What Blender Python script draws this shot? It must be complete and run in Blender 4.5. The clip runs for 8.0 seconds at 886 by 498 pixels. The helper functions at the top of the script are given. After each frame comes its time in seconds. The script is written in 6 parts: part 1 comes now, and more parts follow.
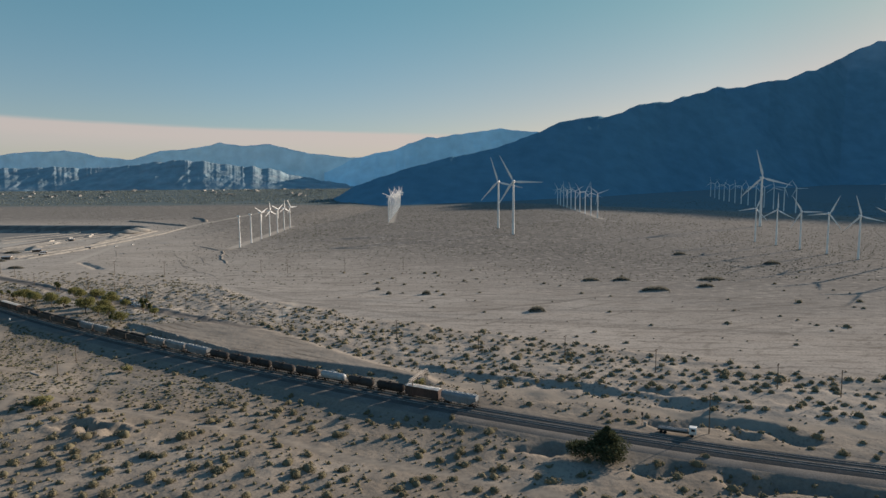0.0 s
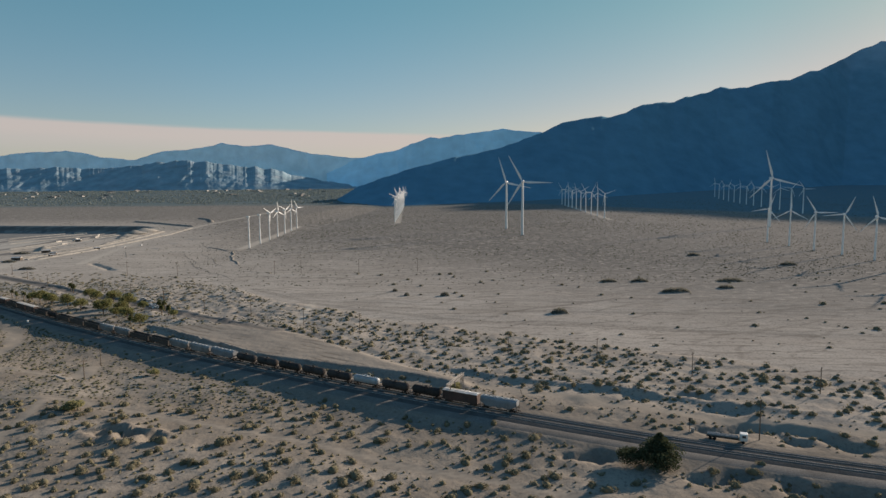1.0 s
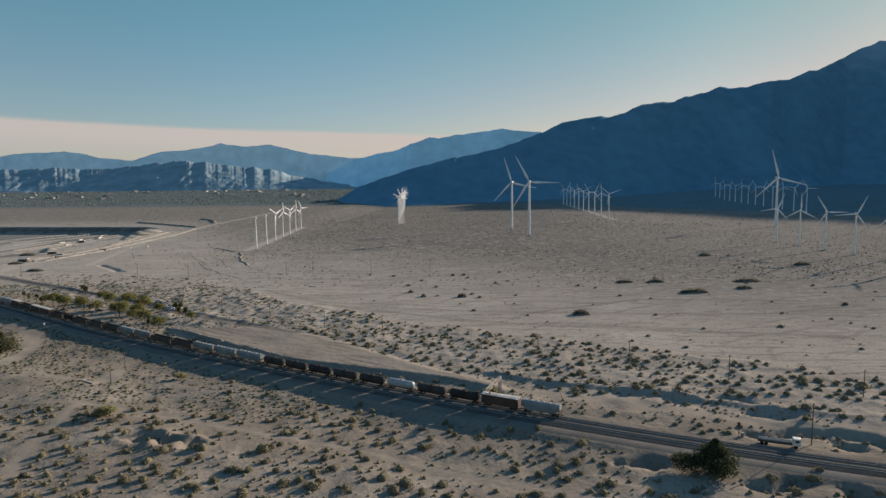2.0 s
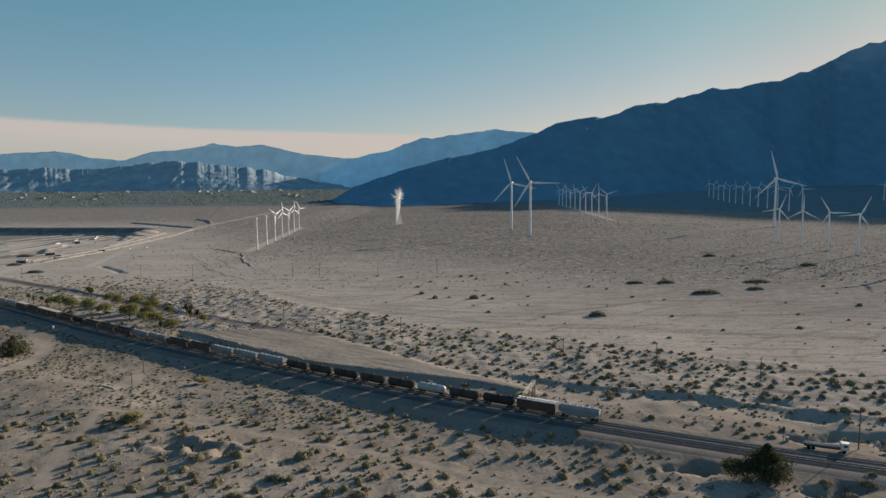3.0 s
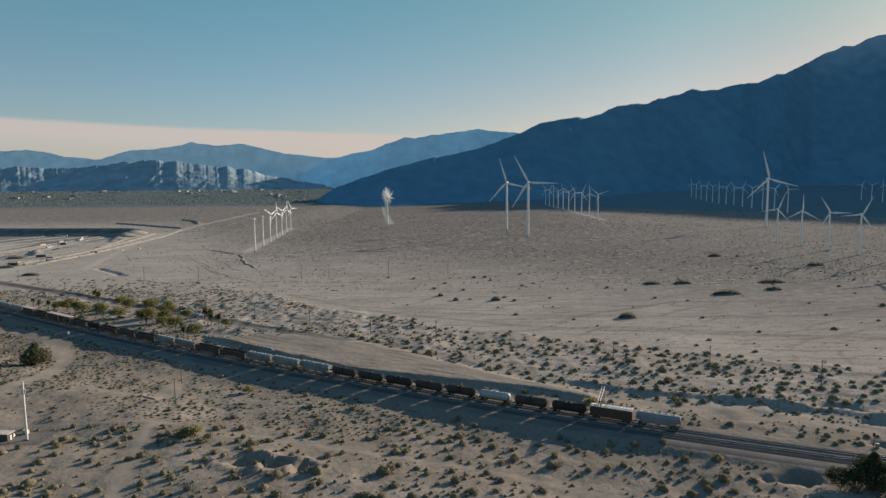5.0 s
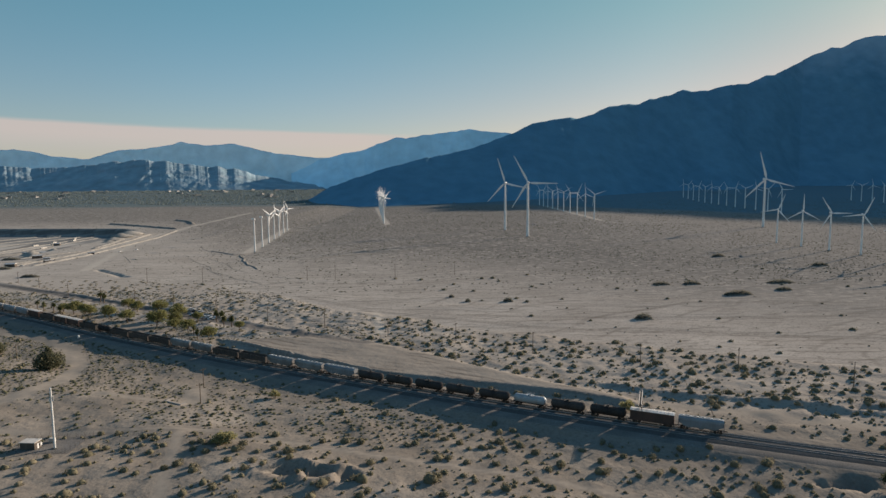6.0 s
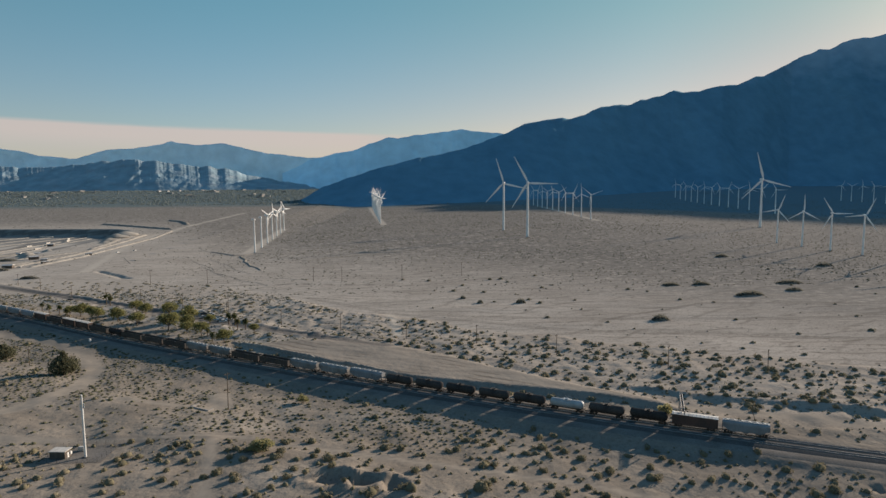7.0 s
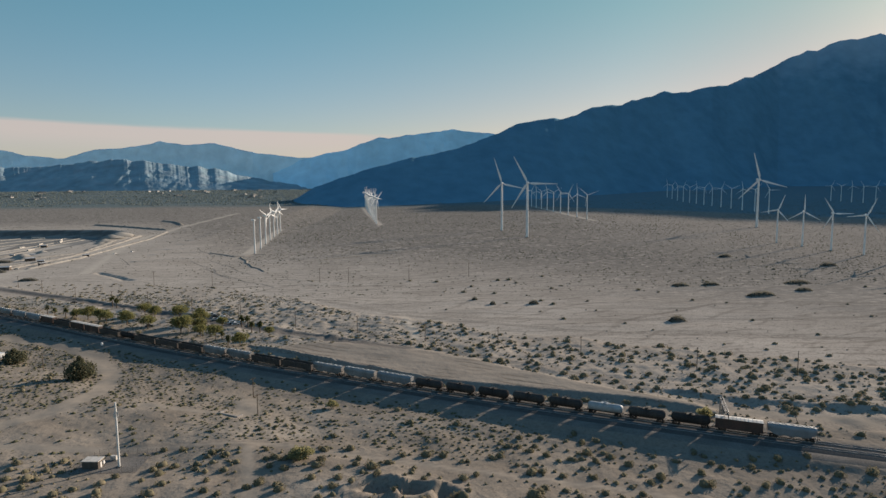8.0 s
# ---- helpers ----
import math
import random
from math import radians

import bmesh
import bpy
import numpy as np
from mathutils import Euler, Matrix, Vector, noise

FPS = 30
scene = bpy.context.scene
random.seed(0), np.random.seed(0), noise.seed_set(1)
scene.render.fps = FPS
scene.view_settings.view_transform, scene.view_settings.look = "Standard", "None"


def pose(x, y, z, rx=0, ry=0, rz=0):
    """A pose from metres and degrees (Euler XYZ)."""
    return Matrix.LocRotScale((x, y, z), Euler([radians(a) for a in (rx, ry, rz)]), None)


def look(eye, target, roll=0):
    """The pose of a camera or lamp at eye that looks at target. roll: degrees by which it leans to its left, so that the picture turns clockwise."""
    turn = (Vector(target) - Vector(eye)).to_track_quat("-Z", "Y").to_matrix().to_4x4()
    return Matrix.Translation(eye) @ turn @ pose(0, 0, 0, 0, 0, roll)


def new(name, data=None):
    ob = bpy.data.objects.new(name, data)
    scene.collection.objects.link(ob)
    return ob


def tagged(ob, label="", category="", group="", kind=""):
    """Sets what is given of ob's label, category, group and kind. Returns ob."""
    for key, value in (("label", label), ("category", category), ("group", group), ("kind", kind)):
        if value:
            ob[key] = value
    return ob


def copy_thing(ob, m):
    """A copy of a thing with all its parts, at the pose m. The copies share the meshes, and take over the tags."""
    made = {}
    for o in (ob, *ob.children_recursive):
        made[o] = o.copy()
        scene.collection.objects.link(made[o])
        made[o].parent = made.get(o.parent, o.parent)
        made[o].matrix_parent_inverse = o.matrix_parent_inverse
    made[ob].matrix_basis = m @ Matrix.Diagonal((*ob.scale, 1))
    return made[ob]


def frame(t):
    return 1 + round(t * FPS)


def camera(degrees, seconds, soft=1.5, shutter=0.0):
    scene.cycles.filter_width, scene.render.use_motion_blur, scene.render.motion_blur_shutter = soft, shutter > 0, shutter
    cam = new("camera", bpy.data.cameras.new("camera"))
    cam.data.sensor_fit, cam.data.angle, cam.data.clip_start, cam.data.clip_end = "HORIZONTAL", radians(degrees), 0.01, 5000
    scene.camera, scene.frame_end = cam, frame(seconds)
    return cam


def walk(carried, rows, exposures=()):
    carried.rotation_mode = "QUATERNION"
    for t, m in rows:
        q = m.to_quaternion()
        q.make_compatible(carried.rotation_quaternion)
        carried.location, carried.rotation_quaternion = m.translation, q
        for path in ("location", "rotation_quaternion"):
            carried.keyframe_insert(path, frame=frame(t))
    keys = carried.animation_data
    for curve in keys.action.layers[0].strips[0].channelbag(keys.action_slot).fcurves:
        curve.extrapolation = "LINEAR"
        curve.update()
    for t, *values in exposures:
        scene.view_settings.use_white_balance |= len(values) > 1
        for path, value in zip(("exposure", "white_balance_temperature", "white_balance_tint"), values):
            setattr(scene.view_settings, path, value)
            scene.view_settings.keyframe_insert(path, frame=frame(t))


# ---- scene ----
cam = camera(70.7, 8.0, soft=1.5)
PATH = [
    (0, (0.15, 0.035, 87.993), (0.114, 2.023, 87.778), -0.5),
    (0.5, (-6.74, 2.114, 88.106), (-6.777, 4.102, 87.892), -0.5),
    (1, (-13.906, 4.179, 88.236), (-13.944, 6.168, 88.022), -0.5),
    (1.5, (-21.416, 6.161, 88.37), (-21.453, 8.149, 88.156), -0.55),
    (3, (-44.842, 12.111, 88.801), (-44.845, 14.1, 88.588), -0.55),
    (3.5, (-52.828, 14.258, 88.918), (-52.816, 16.247, 88.705), -0.5),
    (4, (-60.878, 16.551, 89.034), (-60.849, 18.539, 88.821), -0.5),
    (4.5, (-68.932, 18.931, 89.14), (-68.884, 20.919, 88.926), -0.5),
    (6, (-93.434, 26.425, 89.454), (-93.335, 28.411, 89.24), -0.45),
    (6.5, (-101.671, 29.088, 89.582), (-101.556, 31.073, 89.368), -0.45),
    (7, (-109.957, 31.839, 89.724), (-109.825, 33.823, 89.51), -0.4),
    (7.5, (-118.224, 34.682, 89.86), (-118.074, 36.665, 89.645), -0.4),
    (8, (-126.484, 37.608, 89.971), (-126.318, 39.59, 89.757), -0.4),
]
walk(cam, [(t, look(eye, target, roll)) for t, eye, target, roll in PATH], [(0, 1.04), (4, 1.05), (8, 1.1)])
EYE = Vector((-60.9, 16.6, 89.0))

# ---- daylight ----
SUN_AZIMUTH, SUN_HEIGHT = 53.0, 15.4


def daylight():
    world = bpy.data.worlds.new("world")
    scene.world = world
    world.use_nodes = True
    nodes, links = world.node_tree.nodes, world.node_tree.links
    nodes.clear()
    out, back = nodes.new("ShaderNodeOutputWorld"), nodes.new("ShaderNodeBackground")
    sky = nodes.new("ShaderNodeTexSky")
    sky.sky_type, sky.sun_disc = "NISHITA", False
    sky.sun_elevation, sky.sun_rotation = radians(SUN_HEIGHT), radians(SUN_AZIMUTH)
    sky.altitude, sky.air_density, sky.dust_density, sky.ozone_density = 250, 1.0, 0.5, 1.6
    # a thin bank of high cloud low over the far hills
    coord, split = nodes.new("ShaderNodeTexCoord"), nodes.new("ShaderNodeSeparateXYZ")
    links.new(coord.outputs["Generated"], split.inputs[0])

    def calc(op, a, b=None, c=None):
        n = nodes.new("ShaderNodeMath")
        n.operation = op
        for socket, v in zip(n.inputs, (a, b, c)):
            if v is None:
                continue
            if isinstance(v, (int, float)):
                socket.default_value = v
            else:
                links.new(v, socket)
        return n.outputs[0]

    def ramp(v, lo, hi):
        n = nodes.new("ShaderNodeMapRange")
        n.interpolation_type = "SMOOTHSTEP"
        links.new(v, n.inputs[0])
        n.inputs[1].default_value, n.inputs[2].default_value = lo, hi
        return n.outputs[0]

    azimuth = calc("ARCTAN2", split.outputs[0], split.outputs[1])
    height = calc("ARCSINE", split.outputs[2])
    wisp = nodes.new("ShaderNodeTexNoise")
    stretch = nodes.new("ShaderNodeMapping")
    stretch.inputs["Scale"].default_value = (2.0, 2.0, 26.0)
    links.new(coord.outputs["Generated"], stretch.inputs[0])
    links.new(stretch.outputs[0], wisp.inputs["Vector"])
    wisp.inputs["Scale"].default_value, wisp.inputs["Detail"].default_value = 2.0, 5.0
    top = calc("MULTIPLY_ADD", azimuth, -0.027, 0.0745)
    top = calc("MULTIPLY_ADD", wisp.outputs[0], 0.014, calc("SUBTRACT", top, 0.0055))
    below = calc("SUBTRACT", top, height)
    bank = calc("MULTIPLY", ramp(below, 0.0, 0.007), calc("MULTIPLY_ADD", ramp(below, 0.055, 0.012), 0.55, 0.45))
    bank = calc("MULTIPLY", bank, ramp(azimuth, 0.20, -0.10))
    bank = calc("MULTIPLY", bank, 0.75)
    mix = nodes.new("ShaderNodeMix")
    mix.data_type = "RGBA"
    links.new(bank, mix.inputs[0])
    tint = nodes.new("ShaderNodeMix")
    tint.data_type, tint.blend_type = "RGBA", "MULTIPLY"
    tint.inputs[0].default_value = 1.0
    shade = nodes.new("ShaderNodeMix")
    shade.data_type = "RGBA"
    shade.inputs[6].default_value, shade.inputs[7].default_value = (0.93, 0.95, 1.06, 1), (0.55, 1.12, 1.06, 1)
    links.new(ramp(height, 0.03, 0.34), shade.inputs[0])
    deep = nodes.new("ShaderNodeMix")
    deep.data_type, deep.blend_type = "RGBA", "MULTIPLY"
    deep.inputs[7].default_value = (1.24, 1.52, 2.05, 1)
    links.new(ramp(height, 0.33, 1.1), deep.inputs[0])
    links.new(shade.outputs[2], deep.inputs[6])
    links.new(deep.outputs[2], tint.inputs[7])
    links.new(sky.outputs[0], tint.inputs[6])
    # dusty air on the sun's side
    a = radians(SUN_AZIMUTH)
    facing = calc("MULTIPLY_ADD", split.outputs[0], math.sin(a), calc("MULTIPLY", split.outputs[1], math.cos(a)))
    dusty = nodes.new("ShaderNodeMix")
    dusty.data_type, dusty.blend_type = "RGBA", "MULTIPLY"
    dusty.inputs[7].default_value = (1.12, 0.79, 0.68, 1)
    links.new(ramp(facing, 0.25, 0.95), dusty.inputs[0])
    links.new(tint.outputs[2], dusty.inputs[6])
    veil = nodes.new("ShaderNodeMix")
    veil.data_type, veil.blend_type = "RGBA", "MULTIPLY"
    veil.inputs[7].default_value = (0.82, 0.74, 0.76, 1)
    links.new(ramp(facing, 0.82, 0.98), veil.inputs[0])
    links.new(dusty.outputs[2], veil.inputs[6])
    haze = nodes.new("ShaderNodeMix")
    haze.data_type = "RGBA"
    haze.inputs[0].default_value, haze.inputs[7].default_value = 0.14, (3.0, 3.1, 3.05, 1)
    links.new(veil.outputs[2], haze.inputs[6])
    links.new(haze.outputs[2], mix.inputs[6])
    mix.inputs[7].default_value = (6.0, 5.0, 4.6, 1)
    links.new(mix.outputs[2], back.inputs[0])
    back.inputs[1].default_value = 0.05
    links.new(back.outputs[0], out.inputs[0])
    sun = new("sun", bpy.data.lights.new("sun", "SUN"))
    sun.data.energy, sun.data.angle, sun.data.color = 4.0, radians(0.6), (1.0, 0.855, 0.715)
    a, e = radians(SUN_AZIMUTH), radians(SUN_HEIGHT)
    toward = Vector((math.sin(a) * math.cos(e), math.cos(a) * math.cos(e), math.sin(e)))
    sun.matrix_world = look(toward * 300, (0, 0, 0))


daylight()


# ---- ground heights ----
def smooth(a, b, v):
    s = np.clip((v - a) / (b - a), 0.0, 1.0)
    return s * s * (3 - 2 * s)


def value_noise(x, y, seed=0):
    """Smooth noise from -1 to 1 with cells of one unit."""
    xi, yi = np.floor(x), np.floor(y)
    fx, fy = x - xi, y - yi
    fx, fy = fx * fx * (3 - 2 * fx), fy * fy * (3 - 2 * fy)

    def lattice(i, j):
        s = np.sin(i * 127.1 + j * 311.7 + seed * 74.7) * 43758.5453
        return 2 * (s - np.floor(s)) - 1

    a, b = lattice(xi, yi), lattice(xi + 1, yi)
    c, d = lattice(xi, yi + 1), lattice(xi + 1, yi + 1)
    return (a + (b - a) * fx) * (1 - fy) + (c + (d - c) * fx) * fy


def fractal(x, y, octaves=4, seed=0):
    total, weight = 0.0, 1.0
    for k in range(octaves):
        total = total + weight * value_noise(x * 2 ** k + 17.3 * k, y * 2 ** k - 9.1 * k, seed + k)
        weight *= 0.5
    return total


TRACK = (0.705, 6.636, -51.41, 223.1)


def track_y(x):
    u = np.asarray(x, dtype=float) / 100
    return ((TRACK[0] * u + TRACK[1]) * u + TRACK[2]) * u + TRACK[3]


def track_slope(x):
    u = np.asarray(x, dtype=float) / 100
    return ((3 * TRACK[0] * u + 2 * TRACK[1]) * u + TRACK[2]) / 100


def off_track(x, y):
    """Distance behind the far track's centre line; negative in front of it."""
    return (y - track_y(x)) / np.sqrt(1 + track_slope(x) ** 2)


def valley(x, y):
    """The broad shape of the plain."""
    rise = 5.0 * smooth(0, 1, (420 - y) / 220)
    fall = np.interp(x, (-700, -450, -320, 0, 400, 800), (0.003, 0.004, 0.0104, 0.0066, 0.0018, 0.0015))
    return rise - fall * np.clip(y - 450, 0, 1700) + 52 * smooth(2500, 3950, y)


def wash_mask(x, y):
    """1 on the bare sandy wash and the open plain behind the scrub."""
    edge = np.interp(x, (-420, -298, -211, -146, 28, 100, 142, 260), (105, 158, 147, 123, 122, 111, 102, 70))
    return smooth(edge - 4, edge + 8, off_track(x, y) + 5 * value_noise(x / 23, y / 23, 5))


def fill_mask(x, y):
    """1 on the graded earth fill beside the track."""
    d = off_track(x, y)
    near = np.interp(x, (-205, -154, -128, -106, -79, -54, -30, -13), (20, 17, 12, 11, 14, 18, 20, 18))
    far = np.interp(x, (-190, -165, -132, -103, -76, -40, -7), (30, 52, 63, 63, 54, 38, 30))
    return smooth(near + 0.5, near + 1.6, d) * smooth(far + 1, far - 9, d) * smooth(-205, -190, x) * smooth(-4, -14, x)


def dip(x, y, cx, cy, rx, ry, depth, floor=0.6, rim=0.1):
    q = np.sqrt(((x - cx) / rx) ** 2 + ((y - cy) / ry) ** 2) * np.clip(1 + 0.3 * fractal(x / 6, y / 6, 3, 8) + 0.3 * value_noise(x / 9, y / 9, 18), 0.62, 1.7)
    return -depth * smooth(1.0, floor, q) + rim * depth * np.exp(-((q - 1.2) / 0.35) ** 2)


SCARPS = (((71, 209), (84, 212), (94, 208), (96, 199)), 2.3, 7), (((59, 243), (78, 247), (88, 236), (86, 227)), 1.4, 11), (((100, 208), (106, 205), (111, 194)), 1.9, 9), (((57, 173), (64, 176), (72, 178), (79, 175), (81, 169)), 2.3, 8), (((81, 166), (89, 168), (101, 165), (114, 157)), 2.9, 10), (((-424, 706), (-412, 694), (-393, 674), (-378, 657)), 1.5, 10)


def scarp(x, y, points, depth, run):
    """A cut bank along a line: a sharp drop on its near side that runs out again in front."""
    best, lift = np.full(np.shape(x), 1e9), np.zeros(np.shape(x))
    wobble = 1.6 * value_noise(x / 5, y / 5, 27)
    for (ax, ay), (bx, by) in zip(points, points[1:]):
        dx, dy = bx - ax, by - ay
        t = np.clip(((x - ax) * dx + (y - ay) * dy) / (dx * dx + dy * dy), 0, 1)
        px, py = x - ax - t * dx, y - ay - t * dy
        dist, front = np.hypot(px, py), -(0.45 * px + 0.9 * py) + wobble
        lift = np.where(dist < best, front, lift)
        best = np.minimum(best, dist)
    return -depth * smooth(0.0, 1.8, lift) * smooth(run, run * 0.25, best + 0.5 * wobble)


def quarry_mask(x, y):
    edge = np.interp(y, (780, 1150, 1300, 1380), (-590, -606, -650, -705))
    back = 1354 + 0.137 * (-690 - x)
    return smooth(edge, edge - 26, x) * smooth(770, 900, y) * smooth(back + 6, back - 12, y) * smooth(-1500, -1400, x)


def ground_z(x, y):
    x, y = np.asarray(x, dtype=float), np.asarray(y, dtype=float)
    d = off_track(x, y)
    bed = smooth(13.5, 9.5, np.abs(d + 4.0))
    wash, fill = wash_mask(x, y), fill_mask(x, y)
    z = valley(x, y)
    near = smooth(620, 480, y)
    rough = (1 - wash) * (1 - 0.8 * fill) * near
    z = z + rough * (0.6 * fractal(x / 26, y / 26, 3, 2) + 0.27 * fractal(x / 7, y / 7, 3, 9) + 0.4)
    drifts = 0.42 + 0.3 * smooth(-60, -170, x)
    z = z + rough * smooth(24, 48, d) * drifts * np.abs(fractal(x / 8.5, y / 6, 3, 12)) ** 0.8 * 1.6
    z = z + wash * 0.25 * value_noise(x / 60, y / 18, 3) * smooth(800, 500, y)
    z = z - 1.3 * smooth(-12, -20, d) * smooth(-75, -48, d) * smooth(30, -25, x)
    z = z + 2.6 * fill * (0.85 + 0.15 * value_noise(x / 20, y / 20, 4))
    levee = np.exp(-((d - 43 - 2 * value_noise(x / 30, y * 0, 6)) / 1.9) ** 2) * smooth(-30, -8, x) * smooth(125, 95, x)
    z = z + 1.4 * levee
    verge = np.exp(-((d - 63 - 1.5 * value_noise(x / 40, y * 0, 16)) / 2.2) ** 2) * smooth(-130, -170, x) * smooth(-640, -560, x)
    z = z + 1.3 * verge
    holes = (dip(x, y, -131, 203, 6.5, 5.0, 3.0, 0.6, 0.35) + dip(x, y, -121, 200, 5.5, 4.5, 3.2, 0.6, 0.35) + dip(x, y, -113, 198, 4.5, 4.0, 2.5, 0.6, 0.35)
             + dip(x, y, 28, 186, 9, 4.5, 2.6, 0.75) + dip(x, y, 78, 226, 4.5, 3, 1.2))
    for points, depth, run in SCARPS:
        holes = holes + scarp(x, y, points, depth, run)
    z = z + holes
    z = z - 15 * quarry_mask(x, y) + 5 * np.exp(-((x + 585) / 22) ** 2 - ((y - 1130) / 60) ** 2)
    return z * (1 - bed) + bed * (valley(x, track_y(x)) + 0.85)


# ---- end of ground heights ----


# ---- materials ----
def material(name, colour, rough=0.8, metal=0.0, second=None, scale=0.5, fine=6.0, grain=0.25, bump=0.0, random_shift=0.0):
    """A surface of two colours in broad patches, with finer grain, relief and a shift from object to object."""
    m = bpy.data.materials.new(name)
    m.use_nodes = True
    nodes, links = m.node_tree.nodes, m.node_tree.links
    bsdf = nodes["Principled BSDF"]
    bsdf.inputs["Roughness"].default_value, bsdf.inputs["Metallic"].default_value = rough, metal
    if rough >= 0.85:
        bsdf.inputs["Specular IOR Level"].default_value = 0.0
    coord = nodes.new("ShaderNodeTexCoord")
    big, small = nodes.new("ShaderNodeTexNoise"), nodes.new("ShaderNodeTexNoise")
    for n, s, detail in ((big, scale, 4.0), (small, fine, 6.0)):
        n.inputs["Scale"].default_value, n.inputs["Detail"].default_value = s, detail
        links.new(coord.outputs["Object"], n.inputs["Vector"])
    mix = nodes.new("ShaderNodeMix")
    mix.data_type = "RGBA"
    span = nodes.new("ShaderNodeMapRange")
    span.inputs[1].default_value, span.inputs[2].default_value = 0.38, 0.62
    links.new(big.outputs[0], span.inputs[0])
    links.new(span.outputs[0], mix.inputs[0])
    mix.inputs[6].default_value = (*colour, 1)
    mix.inputs[7].default_value = (*(second or [c * 0.75 for c in colour]), 1)
    hsv = nodes.new("ShaderNodeHueSaturation")
    links.new(mix.outputs[2], hsv.inputs["Color"])
    value = nodes.new("ShaderNodeMapRange")
    value.inputs[1].default_value, value.inputs[2].default_value = 0.3, 0.7
    value.inputs[3].default_value, value.inputs[4].default_value = 1 - grain, 1 + grain
    links.new(small.outputs[0], value.inputs[0])
    level = value.outputs[0]
    if random_shift:
        info, shift, product = nodes.new("ShaderNodeObjectInfo"), nodes.new("ShaderNodeMapRange"), nodes.new("ShaderNodeMath")
        shift.inputs[3].default_value, shift.inputs[4].default_value = 1 - random_shift, 1 + random_shift
        links.new(info.outputs["Random"], shift.inputs[0])
        product.operation = "MULTIPLY"
        links.new(level, product.inputs[0])
        links.new(shift.outputs[0], product.inputs[1])
        level = product.outputs[0]
    links.new(level, hsv.inputs["Value"])
    links.new(hsv.outputs[0], bsdf.inputs["Base Color"])
    if bump:
        b = nodes.new("ShaderNodeBump")
        b.inputs["Strength"].default_value, b.inputs["Distance"].default_value = bump, 0.1
        links.new(small.outputs[0], b.inputs["Height"])
        links.new(b.outputs[0], bsdf.inputs["Normal"])
    return m


def leaf_material(name, dark, light, dry, thinness=0.3):
    """Leaves that differ from clump to clump."""
    m = bpy.data.materials.new(name)
    m.use_nodes = True
    nodes, links = m.node_tree.nodes, m.node_tree.links
    bsdf = nodes["Principled BSDF"]
    bsdf.inputs["Roughness"].default_value = 0.9
    bsdf.inputs["Specular IOR Level"].default_value = 0.0
    geo = nodes.new("ShaderNodeNewGeometry")
    ramp = nodes.new("ShaderNodeValToRGB")
    ramp.color_ramp.elements.new(0.55)
    for e, c in zip(ramp.color_ramp.elements, (dark, light, dry)):
        e.color = (*c, 1)
    links.new(geo.outputs["Random Per Island"], ramp.inputs[0])
    links.new(ramp.outputs[0], bsdf.inputs["Base Color"])
    thin, both = nodes.new("ShaderNodeBsdfTranslucent"), nodes.new("ShaderNodeMixShader")
    links.new(ramp.outputs[0], thin.inputs["Color"])
    both.inputs[0].default_value = thinness
    links.new(bsdf.outputs[0], both.inputs[1])
    links.new(thin.outputs[0], both.inputs[2])
    links.new(both.outputs[0], nodes["Material Output"].inputs["Surface"])
    return m


